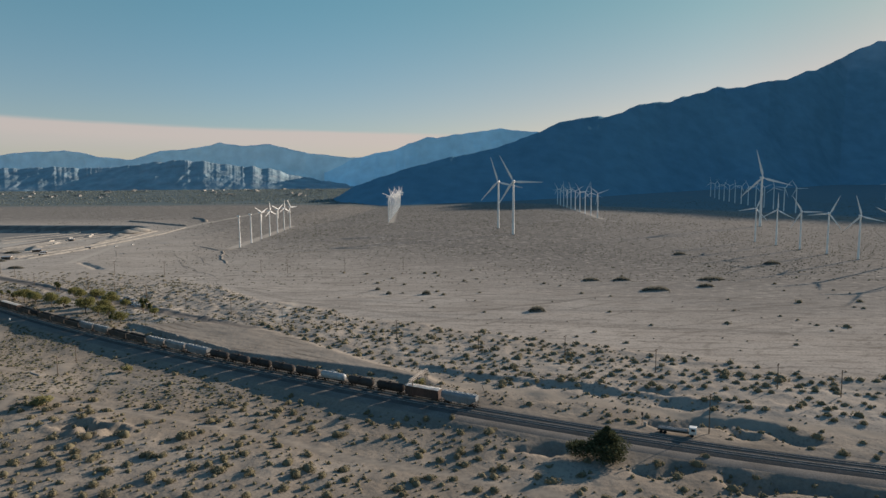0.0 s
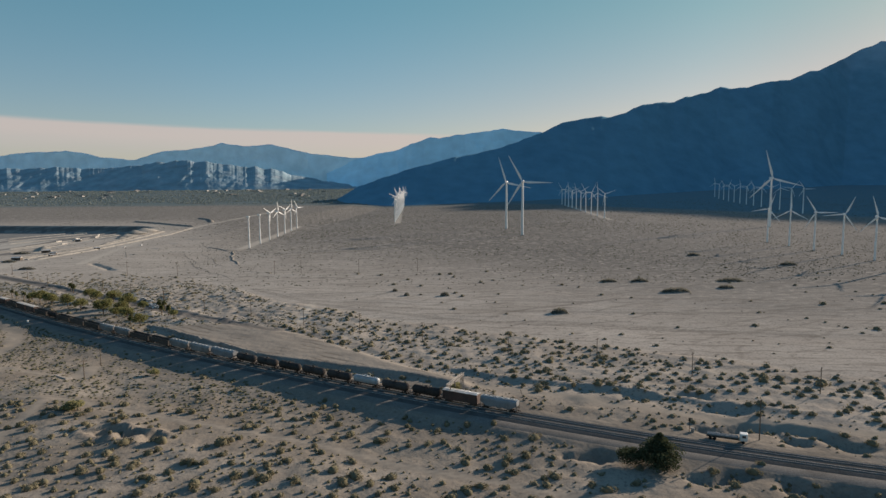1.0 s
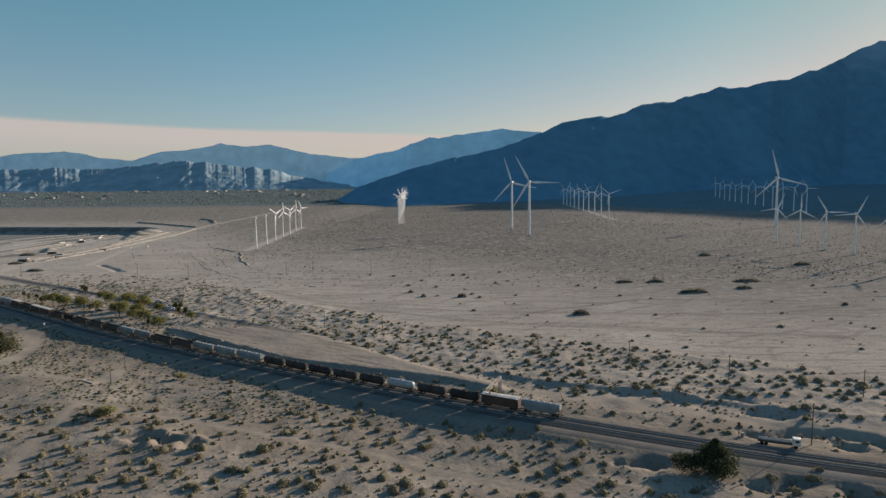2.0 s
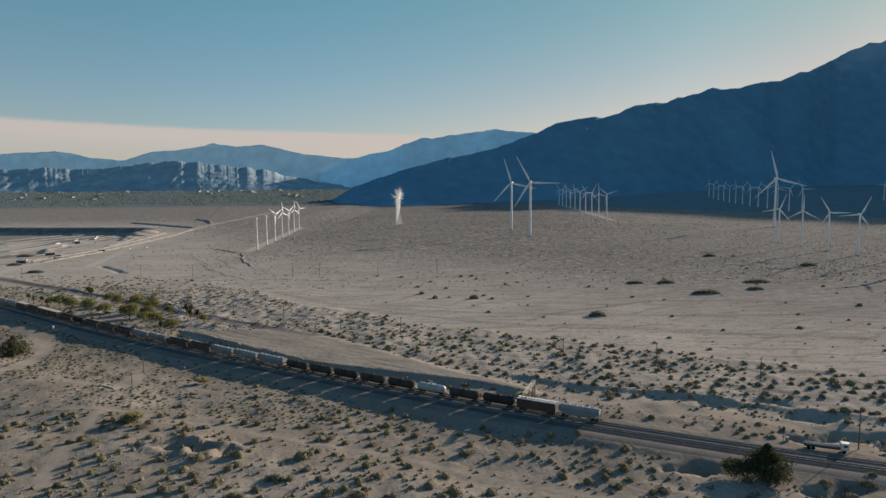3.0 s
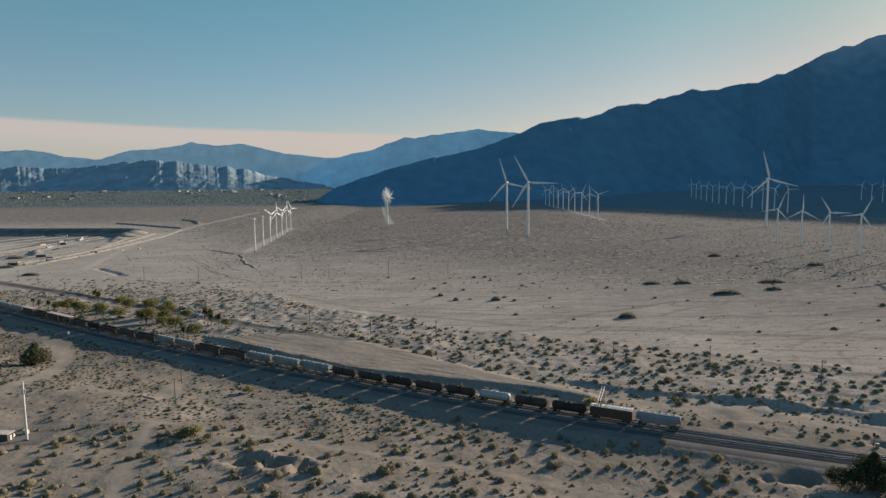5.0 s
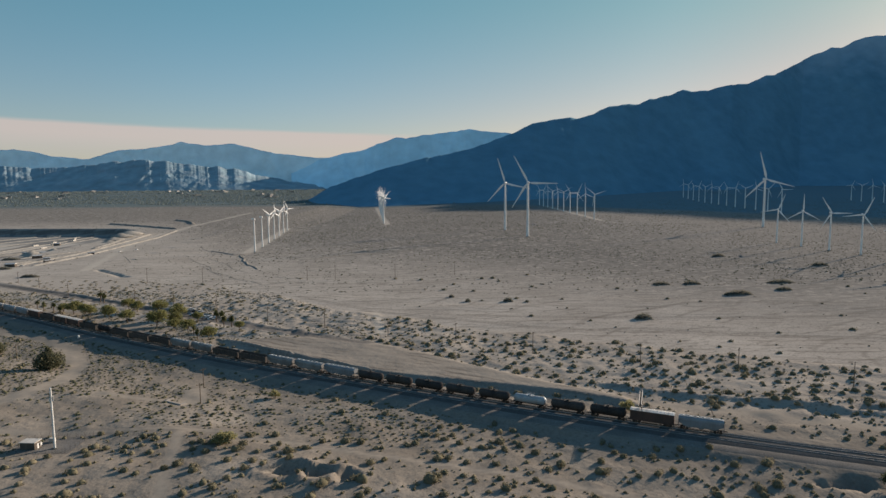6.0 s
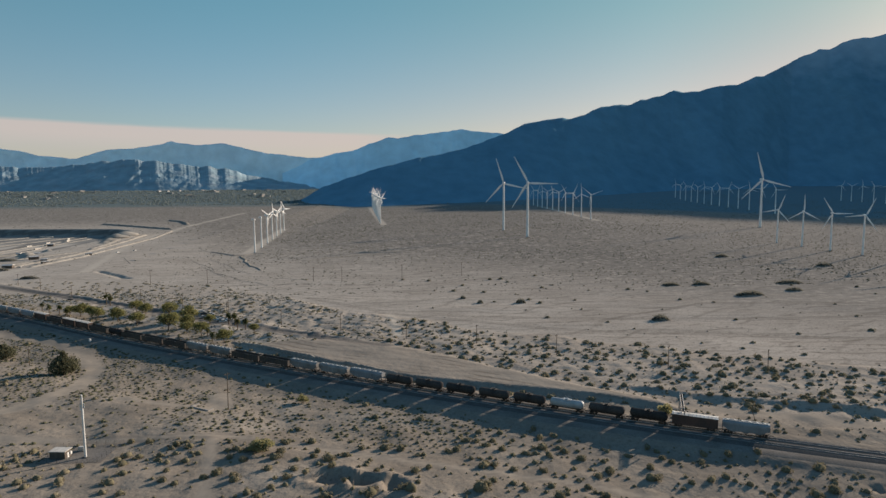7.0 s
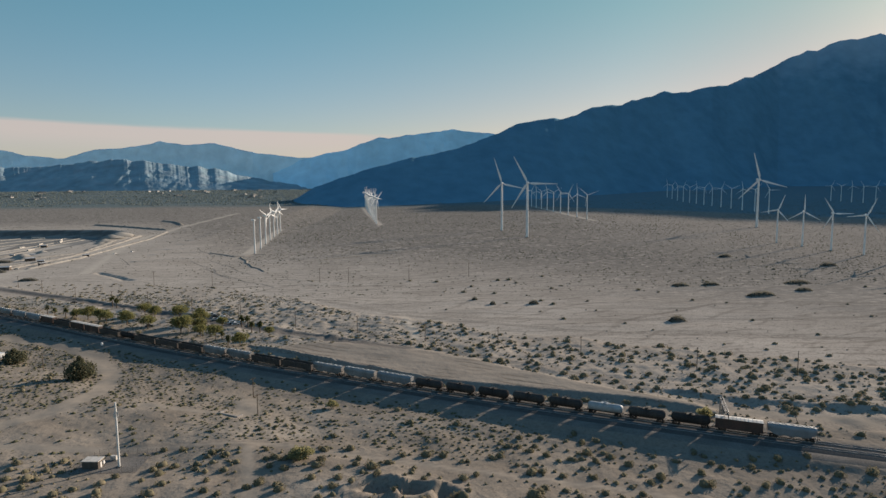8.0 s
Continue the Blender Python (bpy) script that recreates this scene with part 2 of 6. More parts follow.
def ground_material():
    """Desert sand: pale wash, gravelly scrub soil, graded earth, dirt roads and an old paved road, with stones and far
    brush; some haze and shade is put into the colour.
    """
    m = bpy.data.materials.new("desert_sand")
    m.use_nodes = True
    nodes, links = m.node_tree.nodes, m.node_tree.links
    bsdf = nodes["Principled BSDF"]
    bsdf.inputs["Roughness"].default_value = 0.95
    bsdf.inputs["Specular IOR Level"].default_value = 0.0
    coord = nodes.new("ShaderNodeTexCoord")

    def noise_node(scale, detail=5.0, stretch=None, turn=0.0):
        n = nodes.new("ShaderNodeTexNoise")
        n.inputs["Scale"].default_value, n.inputs["Detail"].default_value = scale, detail
        mp = nodes.new("ShaderNodeMapping")
        mp.vector_type = "TEXTURE"
        mp.inputs["Scale"].default_value = [1 / s for s in stretch or (1, 1, 1)]
        mp.inputs["Rotation"].default_value = (0, 0, turn)
        links.new(coord.outputs["Object"], mp.inputs[0])
        links.new(mp.outputs[0], n.inputs["Vector"])
        return n.outputs[0]

    def span(v, lo, hi, a=0.0, b=1.0):
        n = nodes.new("ShaderNodeMapRange")
        links.new(v, n.inputs[0])
        for i, x in enumerate((lo, hi, a, b)):
            n.inputs[i + 1].default_value = x
        return n.outputs[0]

    def blend(f, a, b, mode="MIX"):
        n = nodes.new("ShaderNodeMix")
        n.data_type, n.blend_type = "RGBA", mode
        for socket, v in ((n.inputs[0], f), (n.inputs[6], a), (n.inputs[7], b)):
            if isinstance(v, (int, float)):
                socket.default_value = v
            elif isinstance(v, tuple):
                socket.default_value = (*v, 1)
            else:
                links.new(v, socket)
        return n.outputs[2]

    def times(a, b):
        n = nodes.new("ShaderNodeMath")
        n.operation = "MULTIPLY"
        for socket, v in zip(n.inputs, (a, b)):
            if isinstance(v, (int, float)):
                socket.default_value = v
            else:
                links.new(v, socket)
        return n.outputs[0]

    def attribute(name):
        n = nodes.new("ShaderNodeAttribute")
        n.attribute_name = name
        return n.outputs["Fac"]

    patch = span(noise_node(0.018, 7.0), 0.35, 0.65)
    # two sand tones in patches, slightly paler towards the left
    colour = blend(patch, blend(attribute("paler_left"), (0.358, 0.317, 0.275), (0.376, 0.336, 0.292)), blend(attribute("paler_left"), (0.3, 0.264, 0.228), (0.318, 0.283, 0.244)))
    colour = blend(times(attribute("scrub"), 0.85), colour, blend(span(noise_node(0.06, 6.0), 0.35, 0.65), (0.238, 0.199, 0.158), (0.17, 0.14, 0.11)))
    # wind and water streaks on the wash
    streak = span(noise_node(0.10, 9.0, (0.16, 1.0, 1.0), -0.06), 0.48, 0.64)
    colour = blend(times(times(streak, attribute("wash")), 0.18), colour, (0.172, 0.148, 0.124))
    pale = span(noise_node(0.035, 7.0, (0.4, 1.0, 1.0), 0.2), 0.52, 0.72)
    colour = blend(times(pale, 0.3), colour, (0.4, 0.359, 0.31))
    # old wheel tracks and rills wandering over the wash, and bladed arcs on the earth fill
    def tracks(scale, distortion, turn, lo, rings=False, centre=(0, 0, 0)):
        n, mp = nodes.new("ShaderNodeTexWave"), nodes.new("ShaderNodeMapping")
        n.wave_type, n.bands_direction, n.rings_direction = "RINGS" if rings else "BANDS", "Y", "Z"
        n.inputs["Scale"].default_value, n.inputs["Distortion"].default_value = scale, distortion
        n.inputs["Detail"].default_value, n.inputs["Detail Scale"].default_value = 2.0, 0.7
        mp.vector_type = "TEXTURE"
        mp.inputs["Location"].default_value, mp.inputs["Rotation"].default_value = centre, (0, 0, turn)
        links.new(coord.outputs["Object"], mp.inputs[0])
        links.new(mp.outputs[0], n.inputs["Vector"])
        return span(n.outputs[1], lo, lo + 0.08)

    near_wash = times(attribute("wash"), attribute("open"))
    for scale, turn, lo, where, dark in ((0.022, 0.05, 0.87, 0.045, 0.42), (0.031, -0.2, 0.89, 0.03, 0.45), (0.013, 0.6, 0.93, 0.02, 0.42)):
        line = times(tracks(scale, 9.0, turn, lo), span(noise_node(where, 4.0), 0.46, 0.56))
        colour = blend(times(times(line, near_wash), dark), colour, (0.13, 0.11, 0.09))
    line = times(tracks(0.017, 7.0, -0.1, 0.93), span(noise_node(0.025, 4.0), 0.5, 0.58))
    colour = blend(times(times(line, near_wash), 0.6), colour, (0.428, 0.38, 0.324))
    # stones and twigs
    speck = span(noise_node(0.9, 5.0), 0.54, 0.68)
    colour = blend(times(speck, 0.7), colour, (0.138, 0.117, 0.0966))
    litter = span(noise_node(0.32, 6.0, (0.6, 1.0, 1.0), 0.3), 0.6, 0.68)
    colour = blend(times(times(litter, near_wash), 0.6), colour, (0.11, 0.094, 0.078))
    grit = span(noise_node(2.2, 4.0), 0.56, 0.66)
    colour = blend(times(times(grit, attribute("scrub")), 0.5), colour, (0.11, 0.094, 0.078))
    # low brush too far off to stand out singly
    brush = span(noise_node(0.14, 5.0), 0.32, 0.5)
    colour = blend(times(times(brush, attribute("brush")), 0.88), colour, (0.138, 0.128, 0.116))
    colour = blend(attribute("fill"), colour, blend(span(noise_node(0.22, 7.0, (0.2, 1, 1), -0.5), 0.42, 0.6), (0.243, 0.212, 0.178), (0.208, 0.181, 0.153)))
    arcs = times(tracks(0.06, 6.0, -0.62, 0.82), span(noise_node(0.04, 4.0), 0.5, 0.58))
    colour = blend(times(times(arcs, attribute("fill")), 0.75), colour, (0.13, 0.11, 0.09))
    colour = blend(times(attribute("road"), 0.85), colour, blend(span(noise_node(0.4), 0.4, 0.6), (0.243, 0.209, 0.171), (0.27, 0.232, 0.19)))
    colour = blend(times(attribute("pale_road"), 0.7), colour, blend(span(noise_node(0.2), 0.4, 0.6), (0.36, 0.32, 0.27), (0.42, 0.375, 0.32)))
    # old paving; the same dark colour paints shade on the quarry's back wall
    colour = blend(times(attribute("asphalt_wall_shade"), 0.9), colour, blend(span(noise_node(0.7), 0.4, 0.6), (0.085, 0.08, 0.078), (0.13, 0.12, 0.11)))
    colour = blend(times(attribute("floor"), 0.8), colour, blend(span(noise_node(0.045, 4.0, (0.1, 1, 1), 1.62), 0.48, 0.54), (0.36, 0.33, 0.29), (0.13, 0.122, 0.115)))
    # greyer quarry floor towards the back wall
    colour = blend(times(attribute("grey_floor"), 0.75), colour, blend(span(noise_node(0.06), 0.4, 0.6), (0.125, 0.13, 0.132), (0.16, 0.158, 0.15)))
    # far brush tone; its blue puts haze into the shaded plain's colour
    colour = blend(times(times(attribute("brush_haze"), span(noise_node(0.05, 5.0), 0.3, 0.5, 0.6, 1.0)), 0.9), colour, blend(attribute("haze_blue"), (0.105, 0.138, 0.142), (0.122, 0.19, 0.22)))
    # trackside gravel, which also deepens the train's cast shadow in the ground colour
    colour = blend(times(attribute("gravel"), 0.45), colour, blend(span(noise_node(0.8, 5.0), 0.4, 0.6), (0.152, 0.138, 0.123), (0.103, 0.0945, 0.0842)))
    rut = times(attribute("rut"), span(noise_node(0.5, 4.0), 0.35, 0.6, 0.3, 1.0))
    colour = blend(times(rut, 0.9), colour, (0.159, 0.138, 0.117))
    links.new(colour, bsdf.inputs["Base Color"])
    b = nodes.new("ShaderNodeBump")
    b.inputs["Strength"].default_value, b.inputs["Distance"].default_value = 0.5, 0.6
    links.new(times(span(attribute("scrub"), 0.0, 1.0, 0.35, 0.75), span(attribute("road"), 0.0, 1.0, 1.0, 0.25)), b.inputs["Strength"])
    links.new(noise_node(0.3, 9.0), b.inputs["Height"])
    links.new(b.outputs[0], bsdf.inputs["Normal"])
    return m


def rock_material(name, low, high, vein, streaks=None, hazed_summit=None):
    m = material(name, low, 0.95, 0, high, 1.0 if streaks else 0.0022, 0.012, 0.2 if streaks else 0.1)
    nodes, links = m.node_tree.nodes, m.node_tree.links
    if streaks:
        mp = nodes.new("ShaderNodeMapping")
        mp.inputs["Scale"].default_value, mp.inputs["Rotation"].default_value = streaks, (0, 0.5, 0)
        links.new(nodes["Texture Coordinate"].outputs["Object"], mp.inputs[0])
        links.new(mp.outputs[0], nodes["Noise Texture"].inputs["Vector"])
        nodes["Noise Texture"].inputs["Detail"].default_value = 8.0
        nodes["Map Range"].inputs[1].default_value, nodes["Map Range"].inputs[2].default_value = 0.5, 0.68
    # pale granite on the heights, also lightened to stand for sunward haze
    if hazed_summit:
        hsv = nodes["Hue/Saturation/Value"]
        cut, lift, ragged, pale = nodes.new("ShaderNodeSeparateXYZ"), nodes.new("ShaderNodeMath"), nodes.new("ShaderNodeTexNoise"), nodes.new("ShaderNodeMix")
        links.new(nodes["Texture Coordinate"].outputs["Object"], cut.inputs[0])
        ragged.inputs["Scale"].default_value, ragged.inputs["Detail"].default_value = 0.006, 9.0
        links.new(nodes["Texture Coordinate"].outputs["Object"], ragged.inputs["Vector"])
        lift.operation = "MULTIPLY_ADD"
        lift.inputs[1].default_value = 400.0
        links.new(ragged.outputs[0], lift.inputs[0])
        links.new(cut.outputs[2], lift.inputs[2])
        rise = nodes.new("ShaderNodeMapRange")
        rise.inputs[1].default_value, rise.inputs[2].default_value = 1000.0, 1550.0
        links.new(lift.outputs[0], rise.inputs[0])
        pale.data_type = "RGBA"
        pale.inputs[7].default_value = (*hazed_summit, 1)
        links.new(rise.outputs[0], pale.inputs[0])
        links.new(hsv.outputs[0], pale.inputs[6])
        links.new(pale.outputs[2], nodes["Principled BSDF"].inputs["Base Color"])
    b = nodes.new("ShaderNodeBump")
    b.inputs["Strength"].default_value, b.inputs["Distance"].default_value = vein, 40.0
    n = nodes.new("ShaderNodeTexNoise")
    n.inputs["Scale"].default_value, n.inputs["Detail"].default_value = 0.012, 8.0
    links.new(nodes["Texture Coordinate"].outputs["Object"], n.inputs["Vector"])
    links.new(n.outputs[0], b.inputs["Height"])
    links.new(b.outputs[0], nodes["Principled BSDF"].inputs["Normal"])
    return m


SAND = ground_material()
LEAF_SCRUB = leaf_material("scrub_leaves", (0.15, 0.133, 0.086), (0.188, 0.165, 0.108), (0.235, 0.2, 0.135))
LEAF_THICKET = leaf_material("thicket_leaves", (0.15, 0.146, 0.12), (0.18, 0.172, 0.14), (0.21, 0.195, 0.16), 0.5)
LEAF_SALT = leaf_material("saltbush_leaves", (0.085, 0.085, 0.052), (0.115, 0.112, 0.068), (0.15, 0.14, 0.09))
LEAF_TREE = leaf_material("tree_leaves", (0.135, 0.132, 0.055), (0.195, 0.187, 0.076), (0.248, 0.23, 0.103), 0.45)
LEAF_DARK = leaf_material("dark_tree_leaves", (0.045, 0.052, 0.03), (0.07, 0.078, 0.042), (0.1, 0.102, 0.058), 0.25)
# leaf colour paled and greyed to carry the haze over the town
LEAF_HAZED = leaf_material("hazed_tree_leaves", (0.2, 0.228, 0.215), (0.225, 0.255, 0.24), (0.255, 0.28, 0.255), 0.5)
LEAF_YELLOW = leaf_material("yellow_green_leaves", (0.23, 0.215, 0.1), (0.29, 0.265, 0.13), (0.35, 0.31, 0.17), 0.5)
LEAF_PALM = leaf_material("palm_fronds", (0.05, 0.06, 0.025), (0.085, 0.09, 0.035), (0.14, 0.115, 0.06))
BARK = material("bark", (0.16, 0.12, 0.085), 0.95, 0, None, 1.5, 9, 0.3, 0.5)
TOWER = material("white_tower_paint", (0.72, 0.71, 0.69), 0.45, 0, (0.64, 0.625, 0.6), 0.08, 0.8, 0.06)
BALLAST = material("ballast", (0.085, 0.081, 0.078), 0.95, 0, (0.075, 0.07, 0.065), 0.15, 3.0, 0.4, 0.6)
SHOULDER = material("gravel_shoulder", (0.165, 0.15, 0.135), 0.95, 0, (0.13, 0.118, 0.106), 0.12, 2.5, 0.3, 0.5)
STEEL = material("rail_steel", (0.25, 0.235, 0.22), 0.5, 0.6, (0.19, 0.175, 0.16), 0.3, 3.0, 0.2)
SLEEPER = material("concrete_sleeper", (0.12, 0.112, 0.102), 0.95, 0, (0.085, 0.08, 0.072), 0.4, 4.0, 0.3)
TANK_BLACK = material("black_tank_paint", (0.045, 0.041, 0.04), 0.86, 0, (0.062, 0.053, 0.047), 0.3, 2.0, 0.3, 0.0, 0.25)
TANK_WHITE = material("white_tank_paint", (0.33, 0.345, 0.355), 0.55, 0, (0.26, 0.26, 0.255), 0.3, 2.0, 0.12)
HOPPER_PALE = material("pale_hopper_paint", (0.2, 0.213, 0.226), 0.6, 0, (0.165, 0.17, 0.175), 0.25, 2.0, 0.14, 0.0, 0.12)
HOPPER_GREY = material("grey_hopper_paint", (0.20, 0.195, 0.19), 0.6, 0, (0.14, 0.13, 0.12), 0.25, 2.0, 0.2, 0.0, 0.2)
CAR_BROWN = material("brown_boxcar_paint", (0.075, 0.038, 0.028), 0.65, 0, (0.05, 0.03, 0.024), 0.3, 2.5, 0.25, 0.0, 0.25)
CAR_ROOF = material("galvanised_roof", (0.55, 0.53, 0.50), 0.5, 0.35, (0.40, 0.36, 0.32), 0.4, 3.0, 0.15)
CAR_DARK = material("dark_gondola_paint", (0.035, 0.032, 0.032), 0.6, 0, (0.065, 0.05, 0.04), 0.3, 2.0, 0.3, 0.0, 0.3)
IRON = material("dark_iron", (0.035, 0.03, 0.028), 0.7, 0.4, (0.06, 0.045, 0.035), 0.8, 5.0, 0.3)
WOOD_POLE = material("weathered_pole_wood", (0.11, 0.08, 0.06), 0.95, 0, (0.15, 0.12, 0.09), 0.8, 7.0, 0.3)
WHITE_PAINT = material("white_paint", (0.62, 0.61, 0.59), 0.6, 0, (0.52, 0.50, 0.47), 0.5, 3.0, 0.08)
SIGNAL_PAINT = material("aluminium_signal_paint", (0.30, 0.27, 0.24), 0.7, 0.0, (0.23, 0.20, 0.175), 0.6, 3.0, 0.12)
HUT_WALL = material("brown_block", (0.125, 0.105, 0.09), 0.9, 0, (0.095, 0.08, 0.068), 0.5, 4.0, 0.15, 0.3)
HUT_ROOF = material("pale_roof_sheet", (0.50, 0.46, 0.41), 0.8, 0, (0.36, 0.33, 0.29), 0.5, 3.0, 0.1)
GLASS_DARK = material("dark_window", (0.02, 0.022, 0.025), 0.15)
RUBBER = material("tyre_rubber", (0.02, 0.02, 0.02), 0.9)
TOWN_WALL = material("pale_stucco", (0.29, 0.275, 0.26), 0.85, 0, (0.3, 0.28, 0.26), 0.02, 0.4, 0.1, 0.0, 0.3)
BANK_EARTH = material("bladed_earth", (0.25, 0.222, 0.19), 0.95, 0, (0.19, 0.168, 0.143), 0.05, 0.5, 0.2)
PALE_GRAVEL = material("washed_gravel", (0.3, 0.272, 0.235), 0.95, 0, (0.235, 0.212, 0.183), 0.05, 0.5, 0.2)
# the blue of distance haze is put into these rock colours
ROCK_NEAR = rock_material("hazed_ridge_rock", (0.118, 0.235, 0.31), (0.105, 0.215, 0.29), 0.25, hazed_summit=(0.34, 0.43, 0.5))
ROCK_MID = rock_material("hazed_middle_rock", (0.58, 0.78, 0.86), (0.54, 0.74, 0.83), 0.2)
ROCK_LEFT = rock_material("hazed_far_rock", (0.78, 0.88, 0.90), (0.72, 0.83, 0.87), 0.5)
# hazed as well, with paler patches standing for sunlit spurs
ROCK_HILL = rock_material("hazed_foothill_rock", (0.235, 0.312, 0.345), (0.275, 0.325, 0.35), 0.25, (0.011, 0.011, 0.014))


# ---- mesh helpers ----
def part(name, bm, mat, parent=None, label="", m=None, shade=False):
    mesh = bpy.data.meshes.new(name)
    bm.to_mesh(mesh)
    bm.free()
    mesh.materials.append(mat)
    if shade:
        mesh.polygons.foreach_set("use_smooth", [True] * len(mesh.polygons))
    ob = new(name, mesh)
    if parent:
        ob.parent = parent
    if m is not None:
        ob.matrix_basis = m
    return tagged(ob, label)


def again(ob, parent, m):
    """The same part once more, on the same mesh."""
    o = ob.copy()
    scene.collection.objects.link(o)
    o.parent, o.matrix_basis = parent, m
    return o


def thing(name, label, category, m=None, group="", kind=""):
    ob = new(name)
    ob.empty_display_size = 0.5
    if m is not None:
        ob.matrix_basis = m
    return tagged(ob, label, category, group, kind)


def box(bm, x0, x1, y0, y1, z0, z1, bevel=0.0):
    r = bmesh.ops.create_cube(bm, size=1.0, matrix=Matrix.Translation(((x0 + x1) / 2, (y0 + y1) / 2, (z0 + z1) / 2)) @ Matrix.Diagonal((x1 - x0, y1 - y0, z1 - z0, 1)))
    if bevel:
        edges = list({e for v in r["verts"] for e in v.link_edges})
        bmesh.ops.bevel(bm, geom=edges, offset=bevel, segments=2, affect="EDGES", profile=0.5)
    return r["verts"]


def tube(bm, a, b, r0, r1, sides=10, caps=True):
    a, b = Vector(a), Vector(b)
    q = (b - a).to_track_quat("Z", "Y").to_matrix().to_4x4()
    bmesh.ops.create_cone(bm, cap_ends=caps, segments=sides, radius1=r0, radius2=r1, depth=(b - a).length, matrix=Matrix.Translation((a + b) / 2) @ q)


def mesh_object(name, verts, faces, mat, smooth_shade=False):
    mesh = bpy.data.meshes.new(name)
    verts = np.asarray(verts, dtype=np.float32)
    faces = np.asarray(faces, dtype=np.int32)
    n, k = faces.shape
    mesh.vertices.add(len(verts))
    mesh.vertices.foreach_set("co", verts.ravel())
    mesh.loops.add(n * k)
    mesh.loops.foreach_set("vertex_index", faces.ravel())
    mesh.polygons.add(n)
    mesh.polygons.foreach_set("loop_start", np.arange(0, n * k, k, dtype=np.int32))
    mesh.polygons.foreach_set("loop_total", np.full(n, k, dtype=np.int32))
    if smooth_shade:
        mesh.polygons.foreach_set("use_smooth", np.ones(n, dtype=bool))
    mesh.update(calc_edges=True)
    mesh.validate()
    mesh.materials.append(mat)
    return new(name, mesh)


def grid_faces(nu, nv):
    i, j = np.meshgrid(np.arange(nu - 1), np.arange(nv - 1), indexing="ij")
    a = (i * nv + j).ravel()
    return np.stack([a, a + nv, a + nv + 1, a + 1], axis=1)


def on_ground(x, y, sink=0.0, turn=0.0):
    return pose(x, y, float(ground_z(x, y)) - sink, 0, 0, turn)


# ---- ground ----
def spread(lo, hi, step, far_lo, far_hi, growth):
    mid = list(np.arange(lo, hi + step / 2, step))
    down, s = [lo], step
    while down[-1] > far_lo:
        s *= growth
        down.append(down[-1] - s)
    up, s = [mid[-1]], step
    while up[-1] < far_hi:
        s *= growth
        up.append(up[-1] + s)
    return np.array(down[:0:-1] + mid + up[1:])


def near_line(x, y, points, half, soft=1.5):
    best = np.full(x.shape, 1e9)
    for (ax, ay), (bx, by) in zip(points, points[1:]):
        dx, dy = bx - ax, by - ay
        t = np.clip(((x - ax) * dx + (y - ay) * dy) / (dx * dx + dy * dy), 0, 1)
        best = np.minimum(best, np.hypot(x - ax - t * dx, y - ay - t * dy))
    return smooth(half + soft, half - soft * 0.3, best)


def along(offset, x0, x1, n=14):
    xs = np.linspace(x0, x1, n)
    s = track_slope(xs)
    return [(float(a - offset * g / math.sqrt(1 + g * g)), float(b + offset / math.sqrt(1 + g * g))) for a, b, g in zip(xs, track_y(xs), s)]


FRONT_ROAD = [(-330, 256), (-262, 246), (-220, 240), (-166, 238), (-150, 233), (-133, 226), (-100, 212), (-65, 200), (-34, 184), (-11, 175), (40, 150)]
LOOP_ROAD = [(-300, 240), (-268, 262), (-255, 280), (-251, 308), (-258, 336), (-281, 371), (-312, 399), (-361, 425)]
FOOT_PATH = [(-160, 180), (-166, 203), (-174, 238)]
POLE_PAD = [(-181, 272), (-185, 286)]
PAD_PATH = [(-226, 286), (-206, 276), (-189, 270), (-182, 265)]
CROSS_PATH = [(-119, 458), (-113, 389)]
QUARRY_ROAD = [(-490, 600), (-520, 700), (-517, 817), (-532, 1000), (-545, 1180), (-575, 1417), (-611, 2072)]
QUARRY_BRANCH = [(-440, 700), (-462, 781), (-499, 915), (-535, 1060)]
HIGHWAY = along(57, -560, -150, 12)
BACK_ROAD = along(27, -20, 160, 8)
RUTS = ([(-185, 523), (-131, 470), (-55, 436), (25, 424), (172, 414), (258, 440)], [(-131, 462), (-16, 399), (80, 372), (187, 349)], [(-276, 594), (-214, 600), (-96, 577), (-11, 620)], [(25, 424), (110, 470), (258, 452)],
        [(-160, 430), (-122, 370), (-60, 322), (-20, 284)], [(-150, 412), (-110, 366), (-70, 330)], [(-40, 384), (40, 392), (140, 360)], [(90, 255), (30, 262), (-12, 276)], FRONT_ROAD[2:])
ROW_ROADS = ([(-317, 880), (-360, 1380)], [(-150, 1480), (-250, 2800)], [(346, 1450), (420, 2560)])


def road_mask(x, y):
    mask = near_line(x, y, FRONT_ROAD, 1.6)
    for line, half in ((LOOP_ROAD, 4.0), (FOOT_PATH, 1.5), (BACK_ROAD, 2.2), (POLE_PAD, 4.0), (PAD_PATH, 1.2)):
        mask = np.maximum(mask, near_line(x, y, line, half))
    return mask


def pale_road_mask(x, y):
    mask = np.maximum(near_line(x, y, CROSS_PATH, 2.0), near_line(x, y, QUARRY_ROAD, 6.0))
    mask = np.maximum(mask, near_line(x, y, QUARRY_BRANCH, 4.0, 3.0))
    for line in ROW_ROADS:
        mask = np.maximum(mask, near_line(x, y, line, 6, 5))
    return mask


